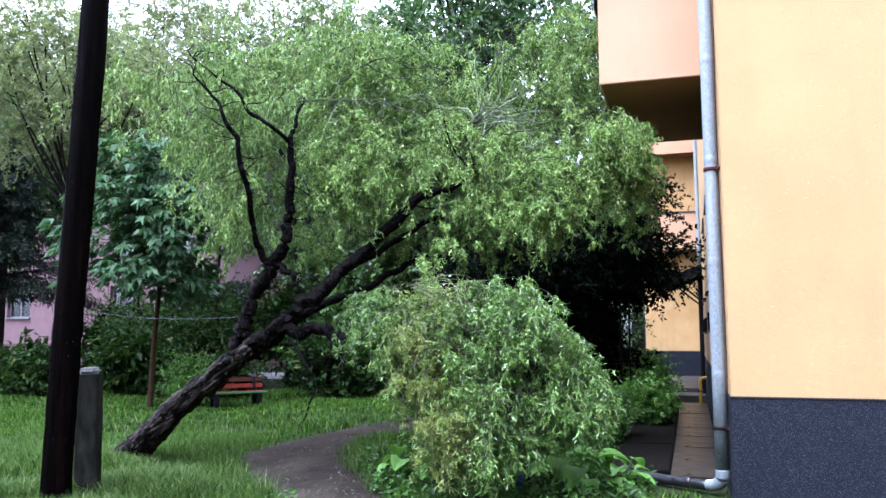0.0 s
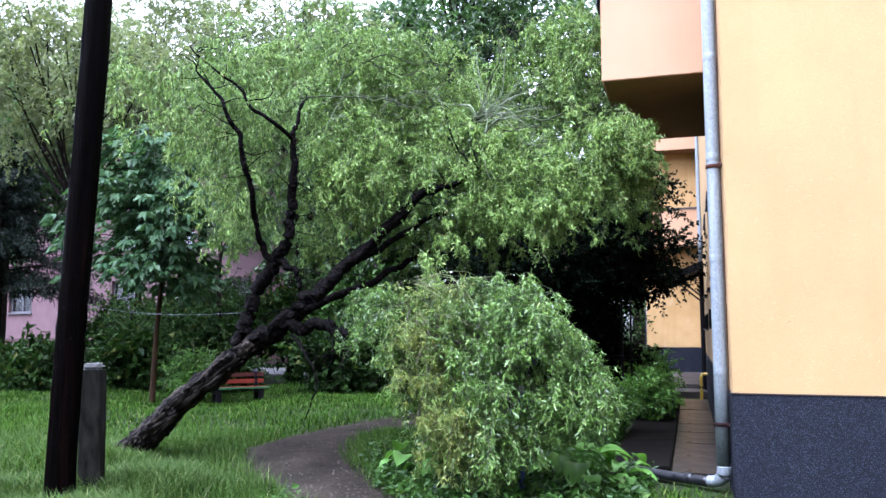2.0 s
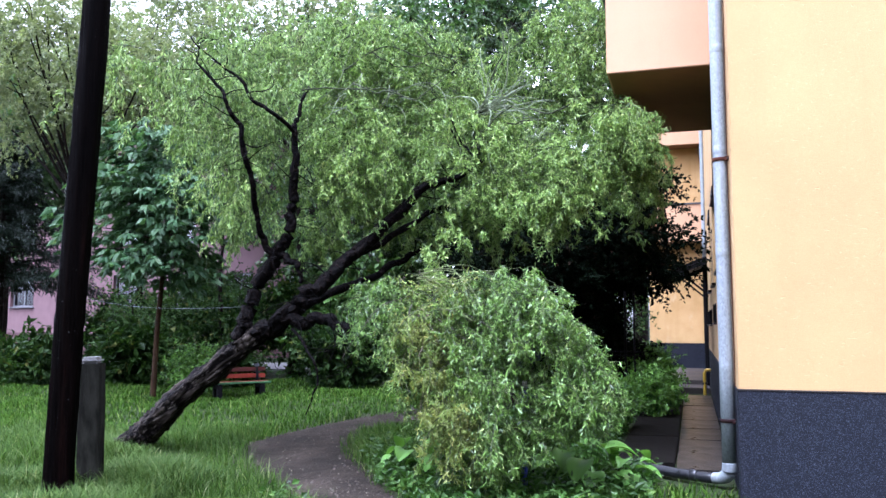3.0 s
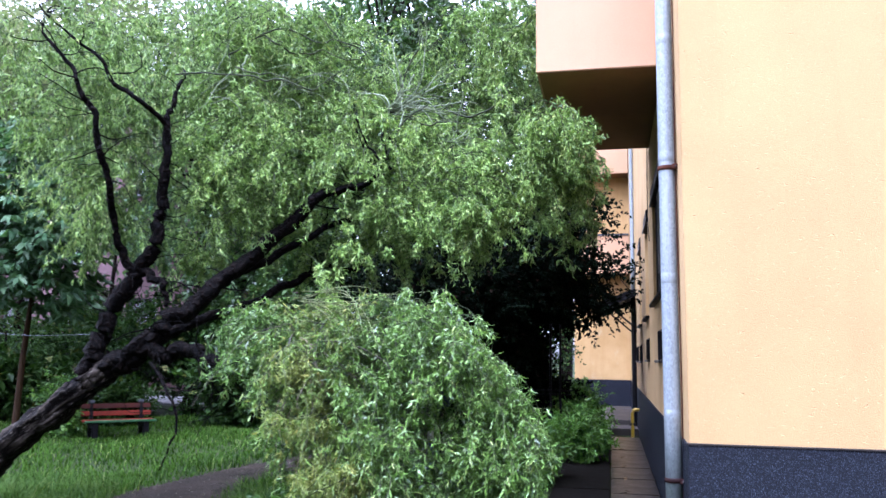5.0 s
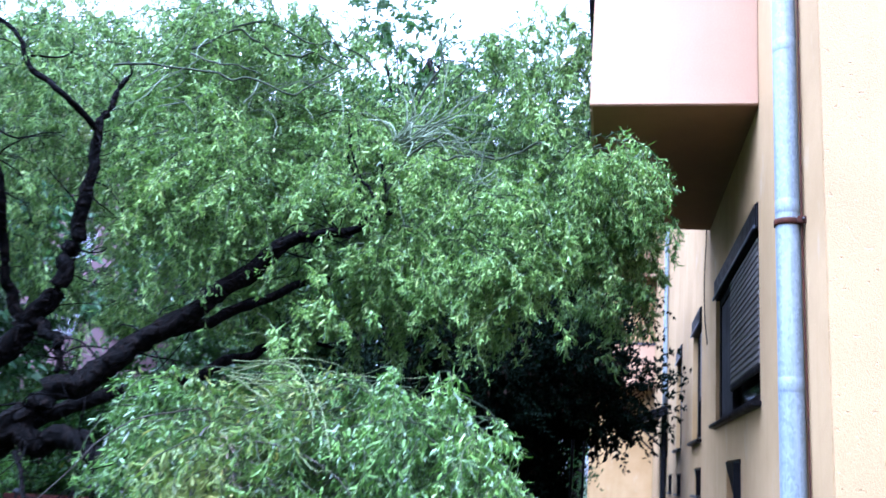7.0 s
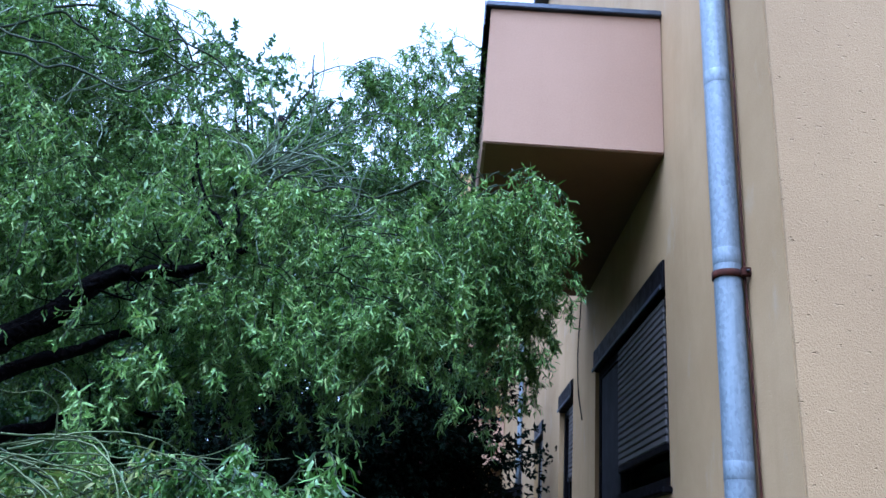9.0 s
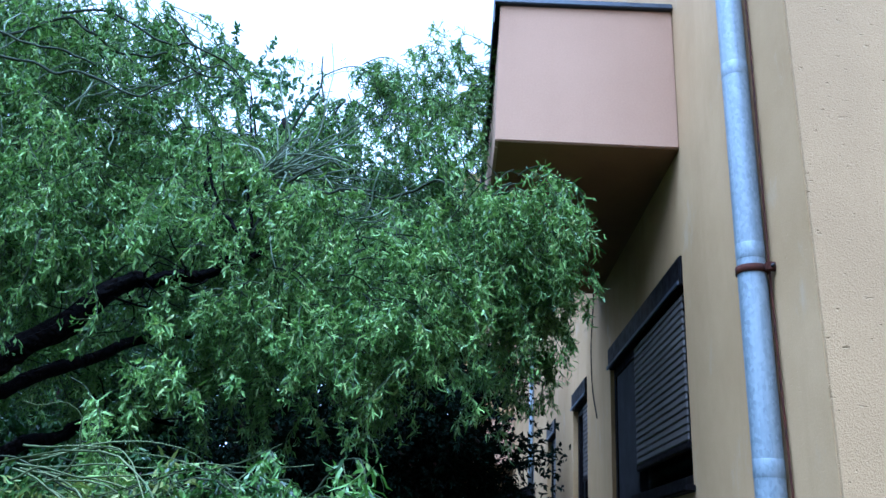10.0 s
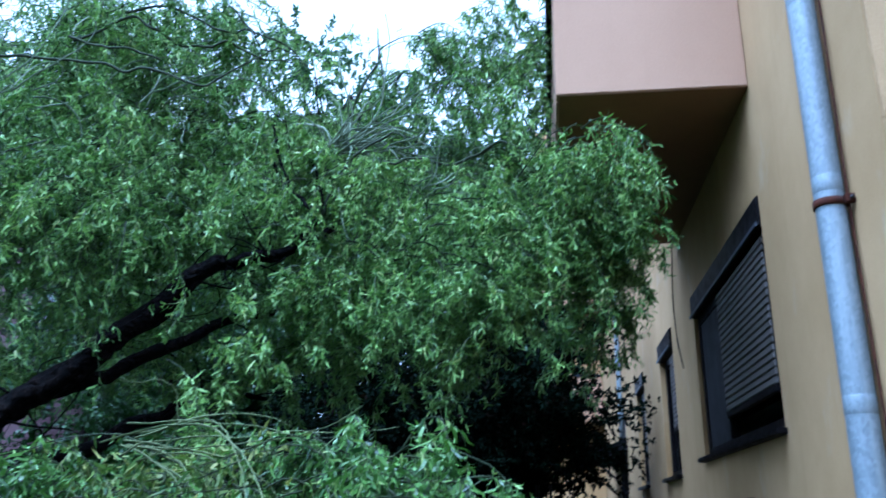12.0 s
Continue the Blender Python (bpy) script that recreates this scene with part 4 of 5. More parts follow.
TW3 = [(-1.77, 9.2, 4.03, 0.01), (-1.51, 9.1, 3.91, 0.01), (-1.31, 9.0, 3.94, 0.01), (-1.16, 8.9, 3.96, 0.009), (-0.97, 8.8, 3.84, 0.005)]
TW8 = [(-2.18, 8.35, 3.27, 0.013), (-2.35, 8.35, 3.44, 0.011), (-2.46, 8.36, 3.66, 0.009), (-2.51, 8.36, 3.88, 0.006)]
TW9 = [(-2.22, 8.5, 3.33, 0.012), (-2.22, 8.5, 3.48, 0.01), (-2.3, 8.52, 3.68, 0.008), (-2.36, 8.55, 3.8, 0.005)]
TW10 = [(-2.2, 8.5, 3.33, 0.014), (-2.12, 8.5, 3.59, 0.012), (-2.0, 8.5, 3.74, 0.01), (-1.8, 8.52, 3.88, 0.006)]
TW11 = [(-2.15, 8.52, 3.4, 0.012), (-1.92, 8.5, 3.63, 0.01), (-1.72, 8.5, 3.68, 0.009), (-1.5, 8.5, 3.68, 0.006)]
TW12 = [(-2.22, 8.88, 4.02, 0.012), (-2.14, 8.9, 4.36, 0.01), (-2.01, 8.9, 4.59, 0.008), (-2.02, 8.92, 4.9, 0.005)]
RISER = [(-2.31, 8.45, 3.16, 0.014), (-2.4, 8.45, 3.39, 0.012), (-2.5, 8.45, 3.64, 0.011), (-2.52, 8.45, 3.86, 0.007)]
TW4 = [(-3.3, 7.9, 4.42, 0.0084), (-3.07, 8.0, 4.52, 0.0077), (-2.81, 8.1, 4.4, 0.007), (-2.68, 8.2, 4.45, 0.0063), (-2.46, 8.3, 4.39, 0.0056), (-2.31, 8.35, 4.25, 0.0035)]
TW5 = [(-3.27, 7.4, 3.93, 0.007), (-3.08, 7.4, 3.85, 0.0063), (-2.94, 7.45, 3.85, 0.0056), (-2.81, 7.5, 3.82, 0.0042)]
TW6 = [(-2.91, 8.4, 4.8, 0.007), (-2.73, 8.4, 4.59, 0.0063), (-2.68, 8.5, 4.51, 0.0056), (-2.57, 8.6, 4.57, 0.0049), (-2.44, 8.6, 4.44, 0.0028)]
TW7 = [(-2.06, 9.3, 4.76, 0.007), (-2.09, 9.4, 5.07, 0.0056), (-1.82, 9.5, 5.2, 0.0042), (-1.62, 9.5, 4.85, 0.0035)]
for i, rows in enumerate((TW3, TW1, TW2, TW4, TW5, TW6, TW7, DANG, RISER, TW8, TW9, TW10, TW11, TW12)):
    wood("branch", rows, 7, 0.15, M_OLDTWIG if i < 7 or i > 10 else M_BARK, 31 + i, 6)

# short crooked side twigs all along the limbs
r_s = np.random.default_rng(63)
SIDE = np.vstack([smooth_line(rows[2:], 4) for rows in (MAIN, LEFT, LEFTSUB, UPTWIG, LOW, SEC, SEC2, STUB)])
SIDE = SIDE[r_s.integers(0, len(SIDE), 120)]
nodes_s, _ = strands(SIDE[:, :3], r_s.normal(0, 1, (120, 3)) + np.array([0.3, 0, 0.25]), r_s.uniform(0.15, 0.6, 120), 9, 0.02, 0.3, r_s)
tagged(part("side_twig_mass", shoots_mesh("side_twig_mass", nodes_s + wo[:3], r_s.uniform(0.004, 0.011, 120)), M_BARK, willow), kind="stuff")

# crown: hanging tassels of curly shoots, culled along the camera's rays to the limbs
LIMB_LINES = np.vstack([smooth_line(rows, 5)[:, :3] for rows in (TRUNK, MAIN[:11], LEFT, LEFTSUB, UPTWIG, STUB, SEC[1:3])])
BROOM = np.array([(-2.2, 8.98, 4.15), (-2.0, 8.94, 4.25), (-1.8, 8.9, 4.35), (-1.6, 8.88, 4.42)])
CAMERA_EYES = np.array([(0.0, 0.0, 1.5), (-0.4, 2.7, 1.5), (-0.9, 4.1, 1.65)])


def crown_hem(p):
    """How low the hanging tassels may reach."""
    r = np.random.default_rng(6)
    low = np.interp(p[:, 0], [-5, -4, -3.4, -2.6, -2.1, -1.9, -1.2, -0.6], [1.95, 2.1, 2.35, 2.3, 2.2, 2.25, 2.3, 2.6]) + np.where(p[:, 0] > -2.6, 0.42, 0.25) - 0.95 * r.uniform(0, 1, len(p)) ** 3.2
    return np.where((p[:, 1] < 7.85) & (p[:, 0] > -3.2) & (p[:, 0] < -2.3), 1.4, low)


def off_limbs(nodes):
    """Keeps shoots that clear the camera's view of limbs, broom and skyline."""
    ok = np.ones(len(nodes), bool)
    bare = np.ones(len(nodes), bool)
    for e in CAMERA_EYES:
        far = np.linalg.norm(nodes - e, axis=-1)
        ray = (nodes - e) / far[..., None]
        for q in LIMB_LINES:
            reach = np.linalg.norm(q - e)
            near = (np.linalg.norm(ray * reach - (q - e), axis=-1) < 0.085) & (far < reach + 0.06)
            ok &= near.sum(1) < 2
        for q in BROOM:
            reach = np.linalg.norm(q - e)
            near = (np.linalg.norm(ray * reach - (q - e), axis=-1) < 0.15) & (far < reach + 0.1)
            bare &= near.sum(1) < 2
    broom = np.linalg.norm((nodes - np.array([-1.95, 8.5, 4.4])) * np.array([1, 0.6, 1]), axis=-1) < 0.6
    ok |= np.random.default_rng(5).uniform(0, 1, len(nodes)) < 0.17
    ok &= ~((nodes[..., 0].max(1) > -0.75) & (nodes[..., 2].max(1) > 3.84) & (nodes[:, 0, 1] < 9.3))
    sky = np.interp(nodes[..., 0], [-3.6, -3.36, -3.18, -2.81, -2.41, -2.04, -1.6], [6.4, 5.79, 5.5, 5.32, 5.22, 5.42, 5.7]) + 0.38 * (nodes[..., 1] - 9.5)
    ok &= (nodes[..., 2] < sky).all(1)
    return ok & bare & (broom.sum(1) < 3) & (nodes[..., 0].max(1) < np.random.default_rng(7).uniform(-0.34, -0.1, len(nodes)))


r_w = np.random.default_rng(21)
UPPER = [(-3.1, 10.0, 4.75, 0.6, 0.3, 0.3, 200), (-2.1, 10.1, 4.45, 0.7, 0.3, 0.3, 240), (-1.3, 10.2, 4.5, 0.5, 0.3, 0.35, 150), (-4.0, 8.6, 2.7, 0.7, 0.3, 0.4, 120), (-5.3, 8.3, 3.9, 0.9, 0.7, 0.8, 320), (-4.6, 8.7, 4.2, 1.1, 0.8, 0.8, 480), (-3.7, 9.0, 4.1, 1.1, 0.8, 0.7, 560), (-2.6, 9.1, 3.8, 1.0, 0.8, 0.7, 520),
         (-1.7, 9.1, 3.7, 0.8, 0.8, 0.7, 460), (-1.25, 8.8, 3.4, 0.5, 0.5, 0.42, 340), (-0.82, 8.95, 3.25, 0.24, 0.3, 0.22, 150), (-4.5, 8.3, 3.1, 0.9, 0.5, 0.7, 330),
         (-2.9, 9.9, 4.45, 1.2, 0.7, 0.5, 260), (-1.5, 9.9, 4.6, 0.7, 0.7, 0.5, 220), (-3.3, 8.3, 3.6, 0.9, 0.5, 0.5, 360), (-1.9, 8.2, 3.0, 0.7, 0.4, 0.4, 300), (-3.6, 9.3, 3.2, 1.2, 0.6, 0.6, 260),
         (-5.1, 7.0, 4.4, 0.7, 0.5, 0.5, 130), (-1.5, 8.7, 3.0, 0.6, 0.5, 0.3, 280), (-2.6, 8.9, 2.75, 0.8, 0.4, 0.35, 150), (-4.5, 9.0, 5.0, 0.9, 0.6, 0.4, 260), (-0.62, 8.5, 3.7, 0.16, 0.2, 0.1, 90), (-0.45, 8.8, 3.56, 0.12, 0.2, 0.12, 80), (-0.46, 9.1, 3.4, 0.16, 0.25, 0.16, 120), (-0.32, 9.5, 3.05, 0.12, 0.25, 0.28, 110), (-0.58, 9.1, 3.2, 0.15, 0.25, 0.25, 96), (-0.45, 9.7, 3.05, 0.12, 0.25, 0.22, 72), (-3.5, 8.4, 4.9, 0.7, 0.5, 0.35, 216), (-2.75, 7.75, 2.2, 0.25, 0.1, 0.12, 18), (-2.15, 7.45, 2.42, 0.1, 0.08, 0.05, 50), (-1.8, 10.1, 2.9, 0.5, 0.35, 0.3, 60), (-2.6, 10.0, 2.8, 0.6, 0.35, 0.3, 80), (-0.6, 9.0, 3.4, 0.2, 0.2, 0.16, 110), (-1.2, 9.9, 2.9, 0.4, 0.35, 0.3, 50), (-5.9, 8.2, 4.3, 0.6, 0.5, 0.5, 120), (-1.95, 9.7, 5.05, 0.4, 0.3, 0.16, 100), (-1.92, 9.7, 5.3, 0.28, 0.2, 0.12, 90), (-1.2, 9.8, 5.5, 0.3, 0.25, 0.12, 100), (-1.05, 9.9, 5.25, 0.4, 0.35, 0.26, 210), (-0.95, 10.2, 4.4, 0.4, 0.4, 0.5, 120), (-3.7, 9.1, 4.95, 0.7, 0.4, 0.22, 260), (-4.6, 9.2, 5.2, 0.8, 0.5, 0.3, 330), (-3.0, 9.4, 4.9, 0.45, 0.35, 0.2, 150), (-2.1, 8.8, 2.75, 0.6, 0.25, 0.28, 170), (-2.6, 8.8, 2.6, 0.4, 0.25, 0.22, 100), (-1.3, 8.6, 2.85, 0.4, 0.3, 0.25, 120), (-5.6, 8.6, 4.9, 0.7, 0.5, 0.4, 200), (-2.8, 8.4, 3.65, 0.5, 0.25, 0.25, 130), (-3.5, 8.1, 3.4, 0.45, 0.25, 0.4, 150)]
UPPER = [(*b[:6], int(b[6] * (0.95 if b[0] < -4.0 else 0.88))) for b in UPPER]
STARTS, OUT = in_blobs([(*b[:6], max(2, round(b[6] / 2.8))) for b in UPPER], r_w, 0.45, 9, 0.085)
hang = 0.32 + 0.8 * r_w.uniform(0, 1, len(STARTS)) ** 1.4
hang = np.minimum(hang, 0.9 * np.maximum(STARTS[:, 2] - crown_hem(STARTS), 0.12))
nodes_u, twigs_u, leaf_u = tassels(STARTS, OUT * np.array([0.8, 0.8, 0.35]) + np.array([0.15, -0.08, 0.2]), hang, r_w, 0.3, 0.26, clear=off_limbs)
near_u = (leaf_u[0][:, 0] > -4.2) & (leaf_u[0][:, 1] < 9.9)
crown = part("crown", curly_leaves("crown", leaf_u[0][near_u] + wo[:3], *[v[near_u] for v in leaf_u[1:]], r_w), M_WILLOW, willow, "curly narrow willow leaves")
part("crown", leaves_mesh("crown", leaf_u[0][~near_u] + wo[:3], *[v[~near_u] for v in leaf_u[1:]], r_w, curl=0.6, far=True), M_WILLOW, willow, "curly narrow willow leaves")
tagged(part("twig_mass", shoots_mesh("twig_mass", nodes_u + wo[:3], r_w.uniform(0.003, 0.006, len(nodes_u))), M_OLDTWIG, crown), kind="stuff")
tagged(part("twig_mass", shoots_mesh("twig_mass", twigs_u[:, ::2] + wo[:3], r_w.uniform(0.0015, 0.0025, len(twigs_u))), M_TWIG, crown), kind="stuff")
FALLEN = [(-2.78, 7.2, 1.62, 0.3, 0.25, 0.15, 130), (-2.45, 7.0, 1.62, 0.35, 0.3, 0.16, 120), (-1.95, 6.9, 1.68, 0.35, 0.3, 0.16, 150), (-1.45, 6.85, 1.72, 0.32, 0.3, 0.16, 190), (-1.02, 6.82, 1.5, 0.26, 0.3, 0.2, 180), (-0.8, 6.75, 1.1, 0.2, 0.25, 0.3, 190),
          (-1.75, 6.85, 1.34, 0.6, 0.45, 0.28, 170), (-2.25, 7.0, 1.34, 0.35, 0.35, 0.28, 140), (-2.05, 6.6, 1.15, 0.28, 0.25, 0.4, 230), (-1.8, 6.45, 0.75, 0.24, 0.22, 0.35, 210), (-1.72, 6.4, 0.45, 0.2, 0.2, 0.2, 70), (-0.72, 6.6, 0.85, 0.22, 0.2, 0.2, 130), (-1.38, 6.55, 0.6, 0.14, 0.1, 0.1, 60), (-1.55, 6.5, 0.8, 0.2, 0.2, 0.25, 110), (-1.0, 6.6, 0.8, 0.2, 0.2, 0.2, 90)]


def branch_hem(p):
    return np.interp(p[:, 0], [-2.9, -2.45, -2.1, -1.8, -1.6, -1.4, -1.1, -0.7], [1.15, 0.95, 0.35, 0.04, 0.1, 0.25, 0.45, 0.5])


def hollow(nodes):
    """Opens round the blue post along the camera's rays, and slopes to the house."""
    r = np.random.default_rng(8)
    across = nodes[..., 0] + 0.2 * (nodes[..., 1] - 6.6)
    cave = ((across > -1.36) & (across < -1.06) & (nodes[..., 2] > 0.62) & (nodes[..., 2] < 1.36)).sum(1) > 1
    gap = ((across > -1.5) & (across < -1.34) & (nodes[..., 2] > 0.64) & (nodes[..., 2] < 0.9)).sum(1) > 2
    roof = nodes[..., 2].max(1) < np.interp(nodes[:, 0, 0], [-2.9, -2.3, -1.7, -1.2, -0.7, -0.4], [1.86, 1.9, 2.0, 1.92, 1.45, 0.95])
    east = (nodes[..., 0] < np.interp(nodes[..., 2], [0.5, 0.87, 1.44, 1.9], [-0.6, -0.46, -0.76, -1.06])).all(1)
    return roof & east & (~cave | (r.uniform(0, 1, len(nodes)) < 0.45)) & (~gap | (r.uniform(0, 1, len(nodes)) < 0.35)) & (nodes[..., 2].min(1) > 0.02)


r_f = np.random.default_rng(22)
STARTS, OUT = in_blobs([(*b[:6], max(2, round(b[6] / 1.9))) for b in FALLEN], r_f, 0.45, 6, 0.06)
hang = 0.28 + 0.7 * r_f.uniform(0, 1, len(STARTS)) ** 1.4
hang = np.minimum(hang, 1.05 * np.maximum(STARTS[:, 2] - branch_hem(STARTS), 0.1))
nodes_f, twigs_f, leaf_f = tassels(STARTS, OUT * np.array([0.6, 0.7, 0.2]) + np.array([0.38, -0.12, 0.12]), hang, r_f, 0.26, 0.26, 10, 0.12, 2, 0.062, 0.0108, clear=hollow)
keep_f = leaf_f[0][:, 2] > 0.03
band = leaf_f[0][:, 0] - np.interp(leaf_f[0][:, 2], [0.5, 1.5], [-1.9, -2.2]) + r_f.normal(0, 0.1, len(keep_f))
dry_f = np.abs(band + 0.06 * np.sin(leaf_f[0][:, 2] * 7)) < 0.3
fallen = part("fallen_branch", curly_leaves("fallen_branch", leaf_f[0][keep_f & ~dry_f] + wo[:3], *[v[keep_f & ~dry_f] for v in leaf_f[1:]], r_f), M_WILLOW3, willow, "fresh drooping leaves of the fallen branch")
part("withered_branch", curly_leaves("withered_branch", leaf_f[0][keep_f & dry_f] + wo[:3], *[v[keep_f & dry_f] for v in leaf_f[1:]], r_f), M_WILLOW2, willow, "yellowing leaves of the fallen branch")
tagged(part("twig_mass", shoots_mesh("twig_mass", nodes_f + wo[:3], r_f.uniform(0.003, 0.0055, len(nodes_f))), M_OLDTWIG, fallen), kind="stuff")
tagged(part("twig_mass", shoots_mesh("twig_mass", twigs_f[:, ::2] + wo[:3], r_f.uniform(0.0015, 0.0022, len(twigs_f))), M_TWIG, fallen), kind="stuff")


def spray(origin, way, count, length, spread, radius, droop, seed, name="spray", mat=None, label="bare twisted switches", wiggle=0.16, top=9.0):
    """A broom of bare twisted switches from one point."""
    r = np.random.default_rng(seed)
    st = np.array(origin) + r.normal(0, 0.04, (count, 3))
    nd, _ = strands(st, np.array(way) + r.normal(0, spread, (count, 3)), length * r.uniform(0.5, 1.2, count), 14, droop, wiggle, r)
    nd = nd[nd[..., 2].max(1) < top]
    count = len(nd)
    return part(name, shoots_mesh(name, nd + wo[:3], r.uniform(radius * 0.6, radius, count)), mat or M_TWIG, willow, label)


spray((-2.24, 8.83, 3.92), (0.85, -0.15, 0.6), 36, 1.0, 0.27, 0.011, 0.05, 5, mat=M_SWITCH, wiggle=0.17)
spray((-2.3, 6.75, 1.84), (1.0, -0.1, 0.1), 14, 1.0, 0.12, 0.0055, 0.07, 6, mat=M_TWIG, wiggle=0.15, top=2.06)
spray((-2.3, 6.7, 1.55), (0.5, -0.5, -0.3), 12, 0.9, 0.2, 0.007, 0.12, 16, mat=M_TWIGPALE, label="bare tan stems", top=1.8)
spray((-3.7, 7.7, 3.8), (1.0, -0.05, 0.4), 5, 1.2, 0.2, 0.007, 0.08, 21, mat=M_SWITCH, wiggle=0.22)
spray((-3.1, 8.0, 3.9), (1.0, 0.0, 0.3), 6, 1.1, 0.25, 0.007, 0.08, 22, mat=M_SWITCH, wiggle=0.22)
spray((-1.6, 8.5, 3.5), (1.0, -0.1, 0.3), 7, 0.8, 0.25, 0.007, 0.06, 23, mat=M_SWITCH)


spray((-3.3, 7.25, 1.38), (0.25, -0.1, -0.55), 26, 0.9, 0.42, 0.006, 0.06, 12, "dead_twig_tangle", M_BARK, wiggle=0.34)
spray((-3.9, 7.45, 1.45), (0.3, -0.1, -0.4), 16, 0.8, 0.42, 0.006, 0.05, 13, "dead_twig_tangle", M_BARK, wiggle=0.34)
spray((-2.25, 6.75, 1.55), (0.25, -0.45, -0.1), 14, 1.2, 0.25, 0.007, 0.12, 14, "bare_stem_tangle", M_TWIGBR, top=1.9)


# ---- other trees and shrubs ----
def tree(name, at, label, trunk_rows, blobs, leaf_mat, seed, shoot=0.7, leaf=0.12, width=0.06, per_node=3, steps=6, droop=0.06, bark_mat=None, limbs=True, twig=0.0, wiggle=0.16, leaf_down=0.15, far=True):
    """A tapering trunk, limbs that reach into the crown's clumps, and leafy shoots."""
    r = np.random.default_rng(seed)
    tr = thing(name, (*at, 0.0), label, "tree" if "tree" in name else "shrub")
    part("trunk", tube("trunk", trunk_rows, 10, 5, 0.08, seed=seed), bark_mat or M_BARK2, tr)
    if limbs:
        top = np.array(trunk_rows[-1])
        for i, b in enumerate(blobs):
            k = int(r.integers(len(trunk_rows) // 2, len(trunk_rows)))
            a = np.array(trunk_rows[k])
            e = np.array([b[0], b[1], b[2], 0.012])
            m = (a + e) / 2 + np.array([0, 0, 0.25, 0]) * r.uniform(-0.5, 1) + np.append(r.normal(0, 0.12, 3), 0)
            m[3] = a[3] * 0.4
            a[3] *= 0.55
            part("limb", tube("limb", [a, m, e], 7, 6, 0.1, seed=seed + i), bark_mat or M_BARK2, tr)
    nd, lf = foliage(blobs, r, shoot, steps, droop, wiggle, per_node, leaf, width, leaf_down=leaf_down)
    c = part("crown", leaves_mesh("crown", *lf, r, far=far), leaf_mat, tr)
    if twig:
        tagged(part("twig_mass", shoots_mesh("twig_mass", nd, r.uniform(twig * 0.5, twig, len(nd))), bark_mat or M_TWIGBR, c), kind="stuff")
    return tr


def cluster(r, count, cx, cy, cz, rx, ry, rz, size, shoots):
    """Clumps for a crown, spread over an ellipsoid."""
    out = []
    for _ in range(count):
        w = unit(r.normal(0, 1, 3)) * r.uniform(0.45, 1.0)
        s = size * r.uniform(0.7, 1.3)
        out.append((cx + w[0] * rx, cy + w[1] * ry, cz + w[2] * rz, s, s, s * 0.75, shoots))
    return out


r_t = np.random.default_rng(77)
# Near-black crowns paint the deep shade between willow and passage.
tree("plum_tree", (-1.6, 15.0), "plum tree beside the passage with shade put into its leaf colour", [(0, 0, -0.1, 0.045), (0.05, 0, 0.9, 0.04), (0.0, 0.1, 1.7, 0.035), (0.1, 0.1, 2.8, 0.025)],
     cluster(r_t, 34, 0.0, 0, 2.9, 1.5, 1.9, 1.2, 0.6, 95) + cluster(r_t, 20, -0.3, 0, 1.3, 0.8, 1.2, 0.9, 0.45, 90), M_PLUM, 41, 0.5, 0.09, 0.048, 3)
tree("plum_tree", (-2.9, 13.4), "plum tree behind the willow with shade put into its leaf colour", [(0, 0, -0.1, 0.05), (0.05, 0, 0.9, 0.045), (0.0, 0.1, 1.7, 0.04), (0.0, 0.1, 2.6, 0.03)],
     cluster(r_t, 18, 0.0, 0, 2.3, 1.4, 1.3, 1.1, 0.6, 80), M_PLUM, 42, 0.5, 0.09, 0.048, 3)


def chestnut(x, y):
    """Slender young trunk, arching limbs and hanging palmate leaves of six leaflets."""
    r = np.random.default_rng(43)
    tr = thing("chestnut_tree", (x, y, 0), "young horse chestnut with broad drooping leaflets", "tree")
    rows = [(0, 0, -0.1, 0.062), (0.03, 0.0, 0.8, 0.052), (0.07, 0, 1.6, 0.048), (0.15, 0, 2.5, 0.042), (0.2, 0.1, 3.6, 0.03), (0.2, 0.1, 5.0, 0.015)]
    part("trunk", tube("trunk", rows, 10, 5, 0.06, seed=43), M_SAPLING, tr)
    ps = []
    for i in range(26):
        z = 2.3 + 2.6 * i / 25
        a = i * 2.4 + r.uniform(-0.3, 0.3)
        reach = 1.75 * (1 - 0.4 * abs(z - 3.1) / 2) * r.uniform(0.7, 1.1)
        tip = np.array([math.cos(a) * reach, math.sin(a) * reach * 0.9, z + 0.35 * reach * r.uniform(0.1, 0.8)])
        line = smooth_line([(0.14, 0.03, z, 0.016), (tip[0] * 0.5, tip[1] * 0.5, (z + tip[2]) / 2 + 0.12, 0.011), (*tip, 0.005)], 5)
        part("limb", tube("limb", line, 6, 1, 0.05, seed=i), M_BARK2, tr)
        for p in line[3:]:
            for _ in range(6):
                ps.append(p[:3] + r.normal(0, 0.2, 3))
    ps = np.array(ps)
    out = unit(ps * np.array([1, 1, 0]) + r.normal(0, 0.3, ps.shape))
    side = np.cross(out, np.array([0, 0, 1.0]))
    fan = np.linspace(-1.25, 1.25, 6)
    ld = np.concatenate([out * math.cos(f) * 0.8 + side * math.sin(f) + np.array([0, 0, -0.55]) for f in fan])
    ln = np.concatenate([np.full(len(ps), 0.31 * (1 - 0.28 * abs(f))) for f in fan]) * np.tile(r.uniform(0.75, 1.15, len(ps)), 6)
    part("crown", leaves_mesh("crown", np.tile(ps, (6, 1)), ld, ln, ln * 0.4, r, 0.12, 0.5), M_CHEST, tr)


